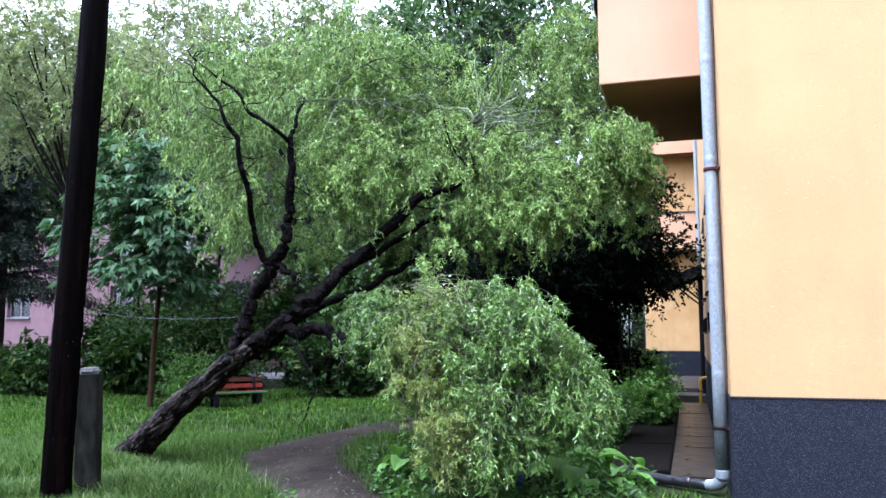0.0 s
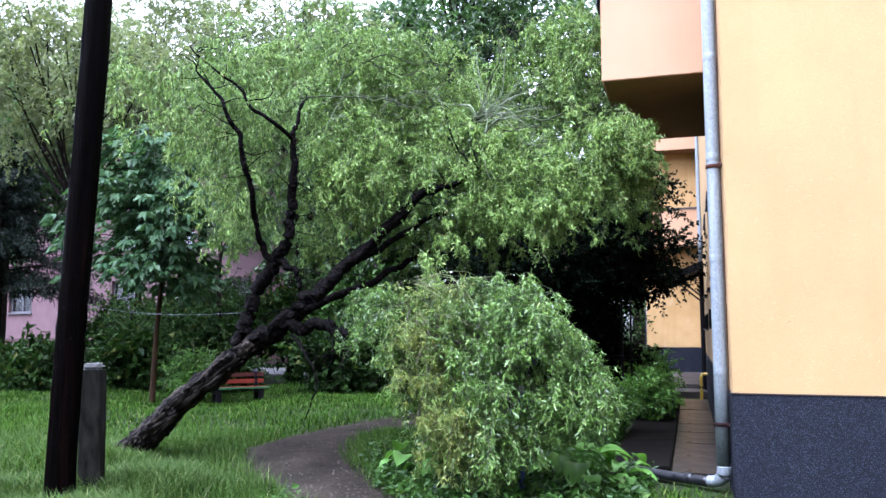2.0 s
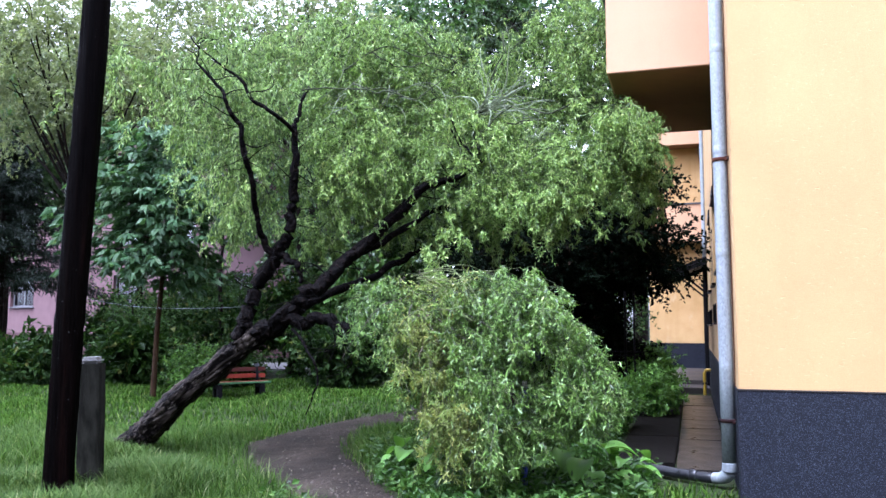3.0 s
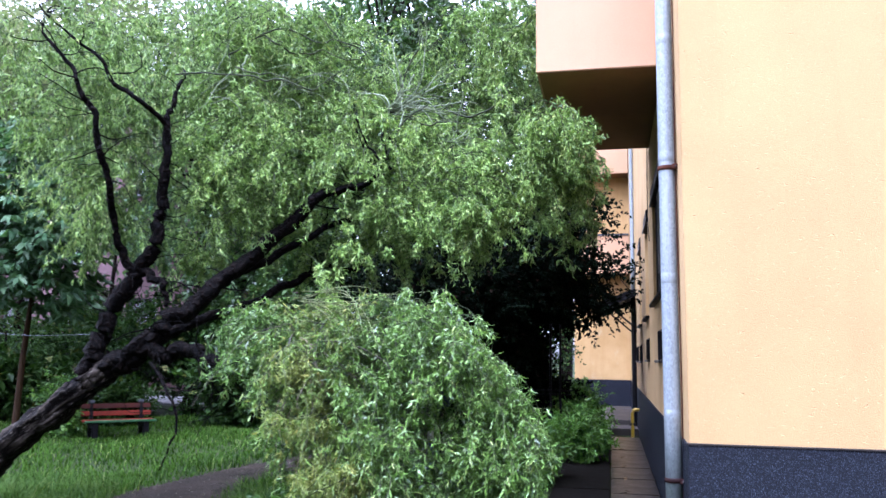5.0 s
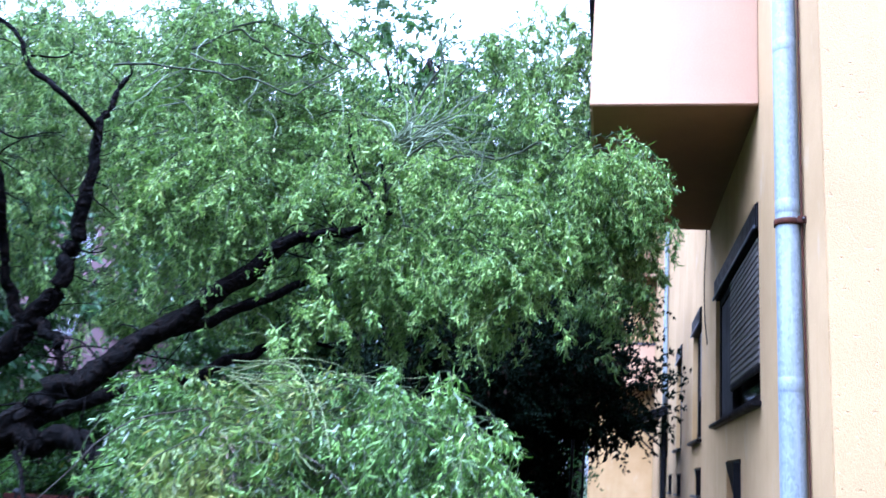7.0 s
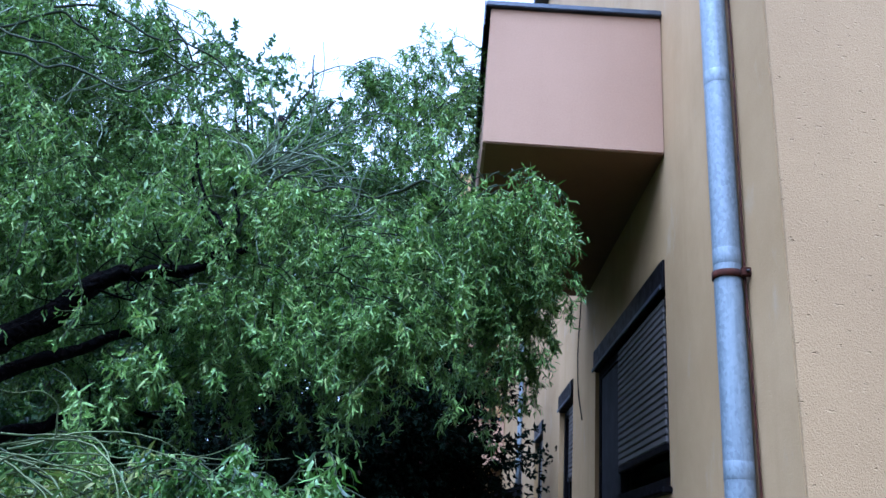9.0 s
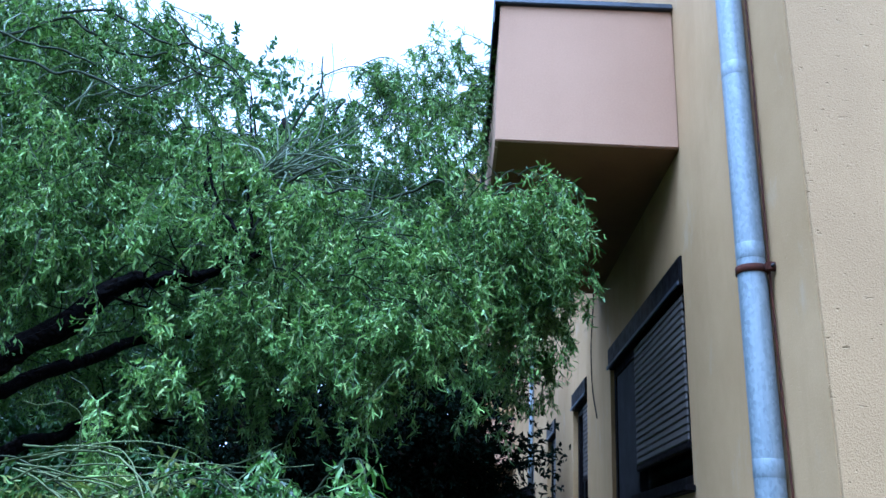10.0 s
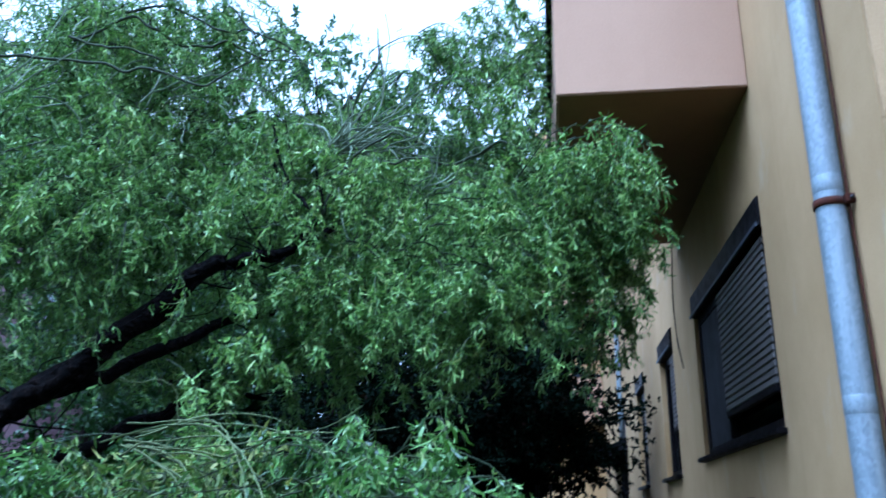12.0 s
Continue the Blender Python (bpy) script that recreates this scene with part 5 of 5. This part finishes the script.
chestnut(-9.95, 13.2)
for x, y, h, n in ((-12.0, 18.6, 3.4, 5), (-8.6, 19.8, 4.4, 22), (-5.5, 20.8, 4.6, 22)):
    tree("garden_tree", (x, y), "shaded broad-leaved garden tree behind the shrubs", [(0, 0, -0.1, 0.08), (0.05, 0, h * 0.4, 0.07), (0, 0, h * 0.8, 0.05), (0.1, 0, h * 1.4, 0.02)],
         cluster(r_t, n, 0.2, 0, h, 2.3, 1.6, h * 0.46, 0.7, 38), M_DECID, int(46 - x * 3), 0.65, 0.14, 0.08, 3)
tree("acacia_tree", (-13.2, 14.6), "slender acacia with pale feathery foliage", [(0, 0, -0.1, 0.10), (-0.1, 0, 2, 0.085), (0.1, 0, 4, 0.06), (0.0, 0, 6, 0.045), (0.1, 0, 8, 0.03)],
     cluster(r_t, 56, -0.4, 0, 7.3, 3.3, 2.2, 1.7, 0.75, 40), M_ACACIA, 44, 0.7, 0.09, 0.04, 4)
tree("acacia_tree", (-10.2, 19.5), "tall acacia with pale feathery foliage", [(0, 0, -0.1, 0.12), (0.1, 0, 3, 0.10), (0.0, 0, 6, 0.07), (0.1, 0, 10, 0.04)],
     cluster(r_t, 32, 0, 0, 8.2, 3.0, 2.5, 3.0, 0.8, 36), M_ACACIA, 45, 0.8, 0.11, 0.05, 4)
tree("acacia_tree", (-14.8, 18.8), "airy acacia rising behind the chestnut", [(0, 0, -0.1, 0.11), (0.1, 0, 3, 0.09), (0.0, 0, 6, 0.06), (0.1, 0, 9.5, 0.03)],
     cluster(r_t, 54, 0, 0, 8.8, 3.4, 2.2, 2.8, 0.8, 36), M_ACACIA, 47, 0.8, 0.11, 0.05, 4)
for i, (x, y, h, rad, mat) in enumerate(((-7.5, 28, 18.0, 4.8, M_DECID), (-1.8, 31, 16.5, 5.2, M_HIGH), (-14.5, 28, 15.0, 4.6, M_HIGH), (-22, 21, 12.0, 3.6, M_HIGH), (5.5, 36, 16.5, 5.5, M_HIGH), (-11.0, 31, 17.5, 4.8, M_HIGH))):
    tree("tall_tree", (x, y), "tall broad-leaved tree rising behind the garden", [(0, 0, -0.1, 0.28), (0.1, 0, h * 0.3, 0.22), (0.0, 0.1, h * 0.55, 0.15), (0.1, 0, h * 0.85, 0.06)],
         cluster(r_t, 46, 0, 0, h * 0.62, rad, rad * 0.8, h * 0.34, 1.25, 22) + cluster(r_t, 14, 0, 0, h * 0.66, rad * 0.4, rad * 0.4, h * 0.24, 1.2, 22), mat, 50 + i, 1.1, 0.24, 0.13, 4, 5)


def spruce(x, y, h, seed):
    """A spruce: trunk, whorls of drooping boughs with hanging needle sprays."""
    r = np.random.default_rng(seed)
    s = thing("spruce_tree", (x, y, 0), "dark drooping spruce beside the far house", "tree")
    part("trunk", tube("trunk", [(0, 0, -0.1, 0.14), (0.02, 0, h * 0.5, 0.09), (0, 0, h, 0.015)], 9, 8, 0.06, seed=seed), M_BARK2, s)
    n = 150
    z = r.uniform(2.3, h * 0.98, n)
    a = r.uniform(0, 2 * np.pi, n)
    ln = (h - z) / h * 3.9 + 0.25
    nd, ds = strands(np.column_stack([0 * z, 0 * z, z]), np.column_stack([np.cos(a), np.sin(a), 0.1 + 0 * a]), ln, 12, 0.03, 0.04, r)
    lp, ld = np.repeat(nd[:, 2:].reshape(-1, 3), 16, 0), np.repeat(ds[:, 2:].reshape(-1, 3), 16, 0)
    lp = lp + r.normal(0, 0.06, lp.shape)
    ld = unit(ld * 0.5 + r.normal(0, 0.5, ld.shape) + np.array([0, 0, -0.55]))
    c = part("crown", leaves_mesh("crown", lp, ld, 0.2 * r.uniform(0.5, 1.2, len(lp)), 0.03, r, far=True), M_SPRUCE, s)
    tagged(part("bough_mass", shoots_mesh("bough_mass", nd, np.full(n, 0.02)), M_BARK2, c), kind="stuff")


spruce(-17.4, 16.6, 6.4, 61)
SHRUBS = [(-2.1, 20.6, 1.2, 3.4), (-2.4, 26.5, 1.9, 4.6), (-15.4, 15.4, 0.9, 1.0), (-15.2, 19.5, 1.4, 2.4), (-13.5, 17.0, 1.3, 2.7), (-11.6, 18.0, 1.3, 2.6), (-9.9, 18.6, 1.3, 2.9), (-8.2, 19.0, 1.5, 3.4), (-6.5, 20.0, 1.5, 3.4), (-10.8, 20.8, 1.8, 3.7), (-13.4, 20.0, 1.6, 3.1), (-12.3, 16.0, 0.9, 1.3), (-6.8, 18.5, 1.2, 2.1), (-5.9, 20.5, 1.4, 2.6), (-3.6, 19.5, 1.3, 2.6), (-2.6, 17.2, 1.0, 2.0), (-11.0, 15.6, 0.7, 0.8), (-10.0, 16.2, 0.6, 0.7), (-7.4, 16.8, 1.0, 1.5), (-9.4, 20.6, 1.7, 3.9), (-12.0, 19.4, 1.5, 3.3), (-6.0, 17.4, 0.9, 1.4), (-4.9, 18.8, 1.3, 2.8), (-7.0, 21.0, 1.4, 5.2), (-9.2, 21.3, 1.5, 5.0)]
for i, (x, y, rad, h) in enumerate(SHRUBS):
    rs = np.random.default_rng(100 + i)
    tree("shrub", (x, y), "dense dark green garden shrub", [(0, 0, -0.05, 0.05), (0.05, 0, h * 0.3, 0.035), (0, 0, h * 0.7, 0.015)],
         cluster(rs, 12, 0, 0, h * 0.5, rad * 0.8, rad * 0.8, h * 0.4, rad * 0.42, 34), M_SHRUB2 if i % 3 == 1 else M_SHRUB, 120 + i, 0.5, 0.08 + 0.05 * (i % 4), 0.045 + 0.03 * (i % 4), 2, 5, 0.06, limbs=False)
for i, (x, y, rad, h) in enumerate(((-0.55, 12.9, 0.36, 0.7), (-0.62, 14.4, 0.36, 0.8), (-1.1, 11.0, 0.4, 0.6), (-0.95, 16.0, 0.4, 0.8), (-0.8, 17.1, 0.5, 1.05), (-9.8, 14.3, 0.4, 0.8))):
    rs = np.random.default_rng(140 + i)
    tree("shrub", (x, y), "low fresh green shrub in the grass", [(0, 0, -0.05, 0.02), (0.03, 0, h * 0.4, 0.014), (0, 0, h * 0.8, 0.008)],
         cluster(rs, 8, 0, 0, h * 0.5, rad * 0.8, rad * 0.9, h * 0.4, rad * 0.45, 30), M_FRESH, 150 + i, 0.3, 0.09, 0.05, 3, 4, 0.06, limbs=False, twig=0.004, far=False)

# ---- pole with its concrete footing post ----
pole = thing("utility_pole", (-4.99, 5.5, 0), "dark tarred wooden utility pole", "pole")
part("shaft", tube("shaft", [(-0.085, 0, -0.3, 0.122), (-0.045, 0.0, 1.0, 0.118), (0.005, 0.0, 2.05, 0.117), (0.115, 0.0, 4.3, 0.113), (0.2, 0.0, 7.5, 0.085)], 28, 10, 0.035, seed=4, flutes=7), M_POLE, pole)
footing = thing("concrete_post", (-5.08, 5.9, 0), "mossy square concrete footing post with a pale top", "post")
post_bm = block((-0.095, -0.085, -0.3), (0.095, 0.085, 1.08), 0.0)
bmesh.ops.subdivide_edges(post_bm, edges=post_bm.edges[:], cuts=7, use_grid_fill=True)
post_rng = random.Random(8)
for v in post_bm.verts:
    edge = abs(v.co.x) > 0.09 and abs(v.co.y) > 0.08
    v.co.x += post_rng.uniform(-0.004, 0.004) - (0.012 * post_rng.random() * (1 if v.co.x > 0 else -1) if edge else 0)
    v.co.y += post_rng.uniform(-0.004, 0.004) - (0.012 * post_rng.random() * (1 if v.co.y > 0 else -1) if edge else 0)
part("shaft", post_bm, M_POSTCONC, footing, at=pose(0, 0, 0, 0, -1.2, 20))
part("cap", block((-0.085, -0.08, 1.078), (0.085, 0.08, 1.14), 0.025), M_WHITECAP, footing, "pale weathered top", pose(0, 0, 0, 0, -1.2, 20))

# ---- blue garden post and grey disc marker under the fallen branch ----
bpost = thing("garden_post", (-1.39, 6.95, 0), "blue painted tubular post with a pale top", "post")
part("shaft", tube("shaft", [(0, 0, -0.1, 0.028), (0.005, 0, 0.88, 0.028)], 12, 2), M_BLUE, bpost)
part("top_sleeve", tube("top_sleeve", [(0.005, 0, 0.882, 0.024), (0.006, 0, 0.93, 0.022), (0.006, 0, 0.94, 0.01)], 12, 1), M_WHITE, bpost, "pale worn top sleeve")
disc = thing("disc_marker", (-1.38, 7.3, 0), "weathered blue-grey round plate on a thin dark stake", "marker")
part("stake", tube("stake", [(0, 0, -0.1, 0.011), (0, 0, 1.1, 0.010)], 8, 2), M_BLACK, disc)
part("plate", tube("plate", [(0, -0.016, 1.16, 0.012), (0, -0.018, 1.16, 0.082), (0, -0.012, 1.16, 0.09), (0, 0.008, 1.16, 0.09), (0, 0.012, 1.16, 0.02)], 24, 1), M_DISC, disc)

# ---- slack line from the acacia to the willow ----
line_thing = thing("clothes_line", (-13.1, 14.5, 2.08), "thin grey slack line tied between two trees", "line")
part("cord", tube("cord", [(8.5 * u, -6.85 * u, -0.46 * u - 0.5 * u * (1 - u), 0.0016) for u in (0, 0.2, 0.4, 0.6, 0.8, 1.0)], 6, 5), M_CAPGREY, line_thing)

# ---- bench ----
bench = thing("garden_bench", (-9.0, 14.6, 0), "worn red and green painted wooden garden bench", "bench")
bench.matrix_basis = pose(-8.8, 14.4, -0.17, 0, 0, 46)
for z, tilt in ((0.53, 12), (0.66, 12)):
    part("back_slat", block((-0.6, -0.018, -0.045), (0.6, 0.018, 0.045), 0.008), M_RED if z < 0.6 else M_DARKRED, bench, "red painted slat" if z < 0.6 else "dark weathered red slat", pose(0, 0.2 + (z - 0.5) * 0.2, z, -tilt, 0, 0))
for y in (-0.2, -0.06, 0.08):
    part("seat_slat", block((-0.6, y - 0.055, 0.40), (0.6, y + 0.055, 0.435), 0.008), M_GREEN if y < -0.1 else M_RED, bench)
for x in (-0.43, 0.43):
    part("leg", block((x - 0.05, -0.24, -0.05), (x + 0.05, -0.16, 0.398), 0.01), M_BLACK, bench)
    part("leg", block((x - 0.05, 0.1, -0.05), (x + 0.05, 0.18, 0.398), 0.01), M_BLACK, bench)
    part("back_post", block((-0.03, -0.02, 0), (0.03, 0.02, 0.33), 0.006), M_BLACK, bench, at=pose(x, 0.17, 0.38, -12, 0, 0))
    part("post_top", block((-0.05, -0.04, 0.332), (0.05, 0.04, 0.40), 0.015), M_CAP, bench, "pale grey post top", pose(x, 0.17, 0.38, -12, 0, 0))
    part("bearer", block((x - 0.04, -0.157, 0.30), (x + 0.04, 0.097, 0.395), 0.006), M_BLACK, bench)

# ---- low garden rail ----
rail = thing("garden_fence", (-1.05, 14.0, 0), "thin dark tubular frame with a double rail beside the shrubs", "fence")
for x, rad in ((0.0, 0.021), (0.15, 0.017)):
    part("post", tube("post", [(x, 0, -0.1, rad), (x - 0.005, 0, 1.0, rad), (x, 0, 2.0, rad)], 8, 2), M_BLACK, rail)
for z in (0.9, 0.965):
    part("bar", tube("bar", [(-0.3, -0.03, z, 0.011), (0.33, -0.03, z, 0.011)], 8, 1), M_BLACK, rail)

# ---- far pink house ----
def far_house():
    h = thing("far_house", (-26.0, 30.0, 0), "old pink rendered apartment house behind the trees", "house")
    hw, ht = 13.0, 12.6
    wins = [(-10.5 + 2.9 * i, -10.5 + 2.9 * i + 1.35, 2.2 + 2.8 * k, 3.6 + 2.8 * k) for i in range(8) for k in range(4)]
    part("wall", pierced("wall", -hw, hw, 1.0, ht, wins, 0.4, lambda u, d, z: (u, d, z)), M_FARPINK, h)
    part("side_wall", block((-hw, 0.401, 1.0), (-hw + 0.4, 9, ht), 0), M_FARPINK, h)
    part("side_wall", block((hw - 0.4, 0.401, 1.0), (hw, 9, ht), 0), M_FARPINK, h)
    part("back_wall", block((-hw, 9.001, 1.0), (hw, 9.4, ht), 0), M_FARPINK, h)
    part("plinth", block((-hw - 0.02, -0.05, -0.3), (hw + 0.02, 9.4, 0.999), 0.01), M_FARBASE, h)
    part("roof", block((-hw - 0.4, -0.5, ht + 0.001), (hw + 0.4, 9.8, ht + 0.3), 0.02), M_FARBASE, h)
    pane_me = as_mesh("pane", block((-0.6, 0.2, 0.06), (0.6, 0.21, 1.34), 0))
    sill_me = as_mesh("sill", block((-0.72, -0.1, -0.06), (0.72, 0.18, -0.002), 0.008))
    for u0, u1, z0, z1 in wins:
        fb = bmesh.new()
        for a, b in (((-0.672, 0.17, 0.003), (-0.6, 0.25, 1.397)), ((0.6, 0.17, 0.003), (0.672, 0.25, 1.397)), ((-0.6, 0.17, 0.003), (0.6, 0.25, 0.07)), ((-0.6, 0.17, 1.33), (0.6, 0.25, 1.397)), ((-0.03, 0.17, 0.07), (0.03, 0.195, 1.33))):
            cuboid(fb, a, b)
        at = Matrix.Translation(((u0 + u1) / 2, 0, z0))
        win = part("window", fb, M_FARFRAME, h, at=at)
        part("pane", pane_me, M_GLASS, win)
        part("sill", sill_me, M_FARFRAME, win)


far_house()

# ---- broad-leaved herbs ----
def blade(name, length, width, droop):
    """One broad leaf: a cupped, veined blade on a stalk, arching outwards along +x."""
    nu, nv = 9, 7
    u, v = np.meshgrid(np.linspace(0, 1, nu), np.linspace(-1, 1, nv), indexing="ij")
    half = width / 2 * np.sin(np.pi * np.clip(u, 0, 1) ** 0.72) ** 0.8 + 0.002
    x = length * u * (1 - 0.12 * u * droop)
    y = v * half
    z = length * (0.35 * u - (0.35 + 0.45 * droop) * u ** 2) + np.abs(v) * half * 0.35 + 0.006 * np.cos(v * 9) * np.sin(np.pi * u)
    i, j = np.meshgrid(np.arange(nu - 1), np.arange(nv - 1), indexing="ij")
    return mesh_of(name, np.stack([x, y, z], -1), np.stack([i * nv + j, (i + 1) * nv + j, (i + 1) * nv + j + 1, i * nv + j + 1], -1).reshape(-1, 4), True)


BLADES = [blade("leaf", 0.27, 0.19, 0.6), blade("leaf", 0.23, 0.175, 1.0), blade("leaf", 0.3, 0.21, 0.45)]
for b in BLADES:
    b.materials.append(M_BROAD)


def broad_herb(x, y, count, size, seed):
    r = random.Random(seed)
    h = thing("burdock_plant", (x, y, 0), "fresh green broad-leaved plant in the grass", "plant", "broad-leaved plants")
    for i in range(count):
        a = i * 137.5 + r.uniform(-20, 20)
        reach, up = r.uniform(0.06, 0.2) * size, r.uniform(0.1, 0.34) * size
        dx, dy = math.cos(radians(a)), math.sin(radians(a))
        part("stalk", tube("stalk", [(0, 0, -0.02, 0.006), (dx * reach * 0.5, dy * reach * 0.5, up * 0.6, 0.005), (dx * reach, dy * reach, up, 0.004)], 6, 3), M_HERB, h)
        part("leaf", BLADES[i % 3], None, h, at=pose(dx * reach, dy * reach, up, r.uniform(-15, 15), r.uniform(-10, 25), a) @ Matrix.Scale(size * r.uniform(0.75, 1.1), 4))


for i, (x, y, c, s) in enumerate(((-0.84, 7.3, 15, 1.15), (-1.12, 7.45, 9, 1.0), (-0.55, 7.45, 8, 0.85), (-2.62, 7.4, 9, 0.95), (-2.4, 7.2, 5, 0.8))):
    broad_herb(x, y, c, s, 300 + i)

# ---- undergrowth, grass and litter ----
def ground_cover():
    r = np.random.default_rng(401)
    n = 15000
    x, y = r.uniform(-3.3, -0.3, n), r.uniform(5.6, 12.5, n)
    ok = (path_clear(x, y) > 0.98) & ~((x > -0.85) & (y > 8.2))
    x, y = x[ok], y[ok]
    p = np.column_stack([x, y, ground_z(x, y) + r.uniform(0.0, 0.2, len(x)) * r.uniform(0.2, 1, len(x))])
    d = np.column_stack([r.normal(0, 1, len(x)), r.normal(0, 1, len(x)), r.uniform(-0.1, 0.7, len(x))])
    return leaves_mesh("undergrowth", p, d, 0.085 * r.uniform(0.5, 1.3, len(x)), 0.05 * r.uniform(0.6, 1.3, len(x)), r)


tagged(part("undergrowth", ground_cover(), M_HERB), "low leafy weeds under the fallen branches", "weeds", kind="stuff")


def grass(x0, x1, y0, y1, n, h0, h1, seed, width=0.006, fade=0.0):
    """Arching grass blades, two joined pieces each, thinning out over fade metres at the edges."""
    r = np.random.default_rng(seed)
    x, y = r.uniform(x0, x1, n), r.uniform(y0, y1, n)
    clump = 0.5 + 0.5 * np.sin(x * 2.1 + 1.3 * np.sin(y * 1.7)) * np.sin(y * 2.4 + np.cos(x * 1.9))
    ok = (path_clear(x, y) > r.uniform(0.66, 1.1, n)) & ~((x > -0.9) & (y > 7.6)) & ~((x > 0.36) & (y > 7.0))
    ok &= ~((x > -3.2) & (x < -0.9) & (y > 5.9) & (r.uniform(0, 1, n) < 0.75))
    ok &= np.minimum(np.minimum(x - x0, x1 - x), np.minimum(y - y0, y1 - y)) >= fade * r.uniform(0, 1, n)
    x, y, clump = x[ok], y[ok], clump[ok]
    n = len(x)
    h = (h0 + (h1 - h0) * clump * r.uniform(0.3, 1, n))[:, None]
    a = r.uniform(0, 2 * np.pi, n)
    lean = np.column_stack([np.cos(a), np.sin(a), 0 * a]) * r.uniform(0.2, 1.15, (n, 1)) * h
    side = np.column_stack([-np.sin(a), np.cos(a), 0 * a]) * (width * r.uniform(0.6, 1.4, (n, 1)))
    p = np.column_stack([x, y, ground_z(x, y) - 0.01])
    up = np.array([0, 0, 1.0])
    m = p + lean * 0.35 + up * h * 0.6
    v = np.stack([p - side, p + side, m - side * 0.8, m + side * 0.8, p + lean + up * h * 0.92], 1)
    b = np.arange(n)[:, None] * 5
    f = np.concatenate([b + np.array([[0, 1, 3]]), b + np.array([[0, 3, 2]]), b + np.array([[2, 3, 4]])])
    return mesh_of("grass", v, f)


tagged(part("grass", grass(-10.2, -0.6, 2.6, 10.2, 128000, 0.04, 0.27, 411, 0.0036, 1.4), M_GRASS), "long wet lawn grass going to seed", "grass", kind="stuff")
tagged(part("grass", grass(-16.8, -1.9, 8.8, 18.8, 64000, 0.06, 0.2, 412, 0.007, 1.4), M_GRASS), "lawn grass under the trees", "grass", kind="stuff")
tagged(part("grass", grass(-2.0, 5.2, 3.0, 7.9, 17000, 0.05, 0.18, 413, 0.006, 1.2), M_GRASS), "lawn grass at the foot of the house", "grass", kind="stuff")
tagged(part("grass", grass(-5.9, -4.2, 4.9, 6.6, 7000, 0.12, 0.38, 414, 0.004), M_STRAW), "pale long grass round the pole", "grass", kind="stuff")
tagged(part("grass", grass(-6.7, -5.6, 7.0, 7.75, 1500, 0.12, 0.34, 418, 0.005), M_STRAW), "long grass at the foot of the willow", "grass", kind="stuff")
tagged(part("grass", grass(-8.5, -2.6, 4.2, 9.0, 20000, 0.1, 0.36, 415, 0.003), M_STRAW), "pale seeding grass stems in the lawn", "grass", kind="stuff")


tagged(part("grass", grass(-12, 8, -10, 4.6, 36000, 0.06, 0.22, 416, 0.011, 1.5), M_GRASS), "open lawn grass before the house", "grass", kind="stuff")
tagged(part("grass", grass(-16.8, -8.8, 3.0, 10.2, 13000, 0.08, 0.24, 417, 0.011, 1.5), M_GRASS), "lawn grass beside the trees", "grass", kind="stuff")


def litter():
    r = np.random.default_rng(431)
    k = r.integers(48, len(PATH_LINE), 420)
    x = PATH_LINE[k, 0] + r.uniform(-1, 1, 420) * PATH_LINE[k, 3]
    y = PATH_LINE[k, 1] + r.uniform(-0.6, 0.6, 420)
    p = np.column_stack([x, y, ground_z(x, y) + 0.034])
    d = np.column_stack([r.normal(0, 1, 420), r.normal(0, 1, 420), 0.05 * r.normal(0, 1, 420)])
    return leaves_mesh("litter", p, d, 0.022 * r.uniform(0.4, 1.4, 420), 0.014 * r.uniform(0.5, 1.3, 420), r, 0.1, 0.1)


tagged(part("litter", litter(), M_LITTER), "pale petals and leaf bits on the path", "litter", kind="stuff")


def crumbs():
    r = np.random.default_rng(441)
    n = 1500
    k = r.integers(40, len(PATH_LINE), n)
    u = np.sign(r.normal(0, 1, n)) * r.uniform(0.2, 1.15, n) ** 0.5
    x, y = PATH_LINE[k, 0] + u * PATH_LINE[k, 3], PATH_LINE[k, 1] + r.uniform(-0.5, 0.5, n)
    c = np.column_stack([x, y, ground_z(x, y) + 0.026])
    size = 0.011 * r.uniform(0.4, 1.7, (n, 1, 1))
    tet = np.array([(1, 0, 0), (-0.5, 0.87, 0), (-0.5, -0.87, 0), (0.1, 0.1, 0.9)])
    v = c[:, None] + tet[None] * size * r.uniform(0.6, 1.4, (n, 4, 1))
    b = np.arange(n)[:, None] * 4
    return mesh_of("earth_crumbs", v, np.concatenate([b + np.array([t]) for t in ((0, 1, 3), (1, 2, 3), (2, 0, 3))]))


tagged(part("earth_crumbs", crumbs(), M_CRUMB), "loose earth crumbs and small stones on the path", "earth", kind="stuff")
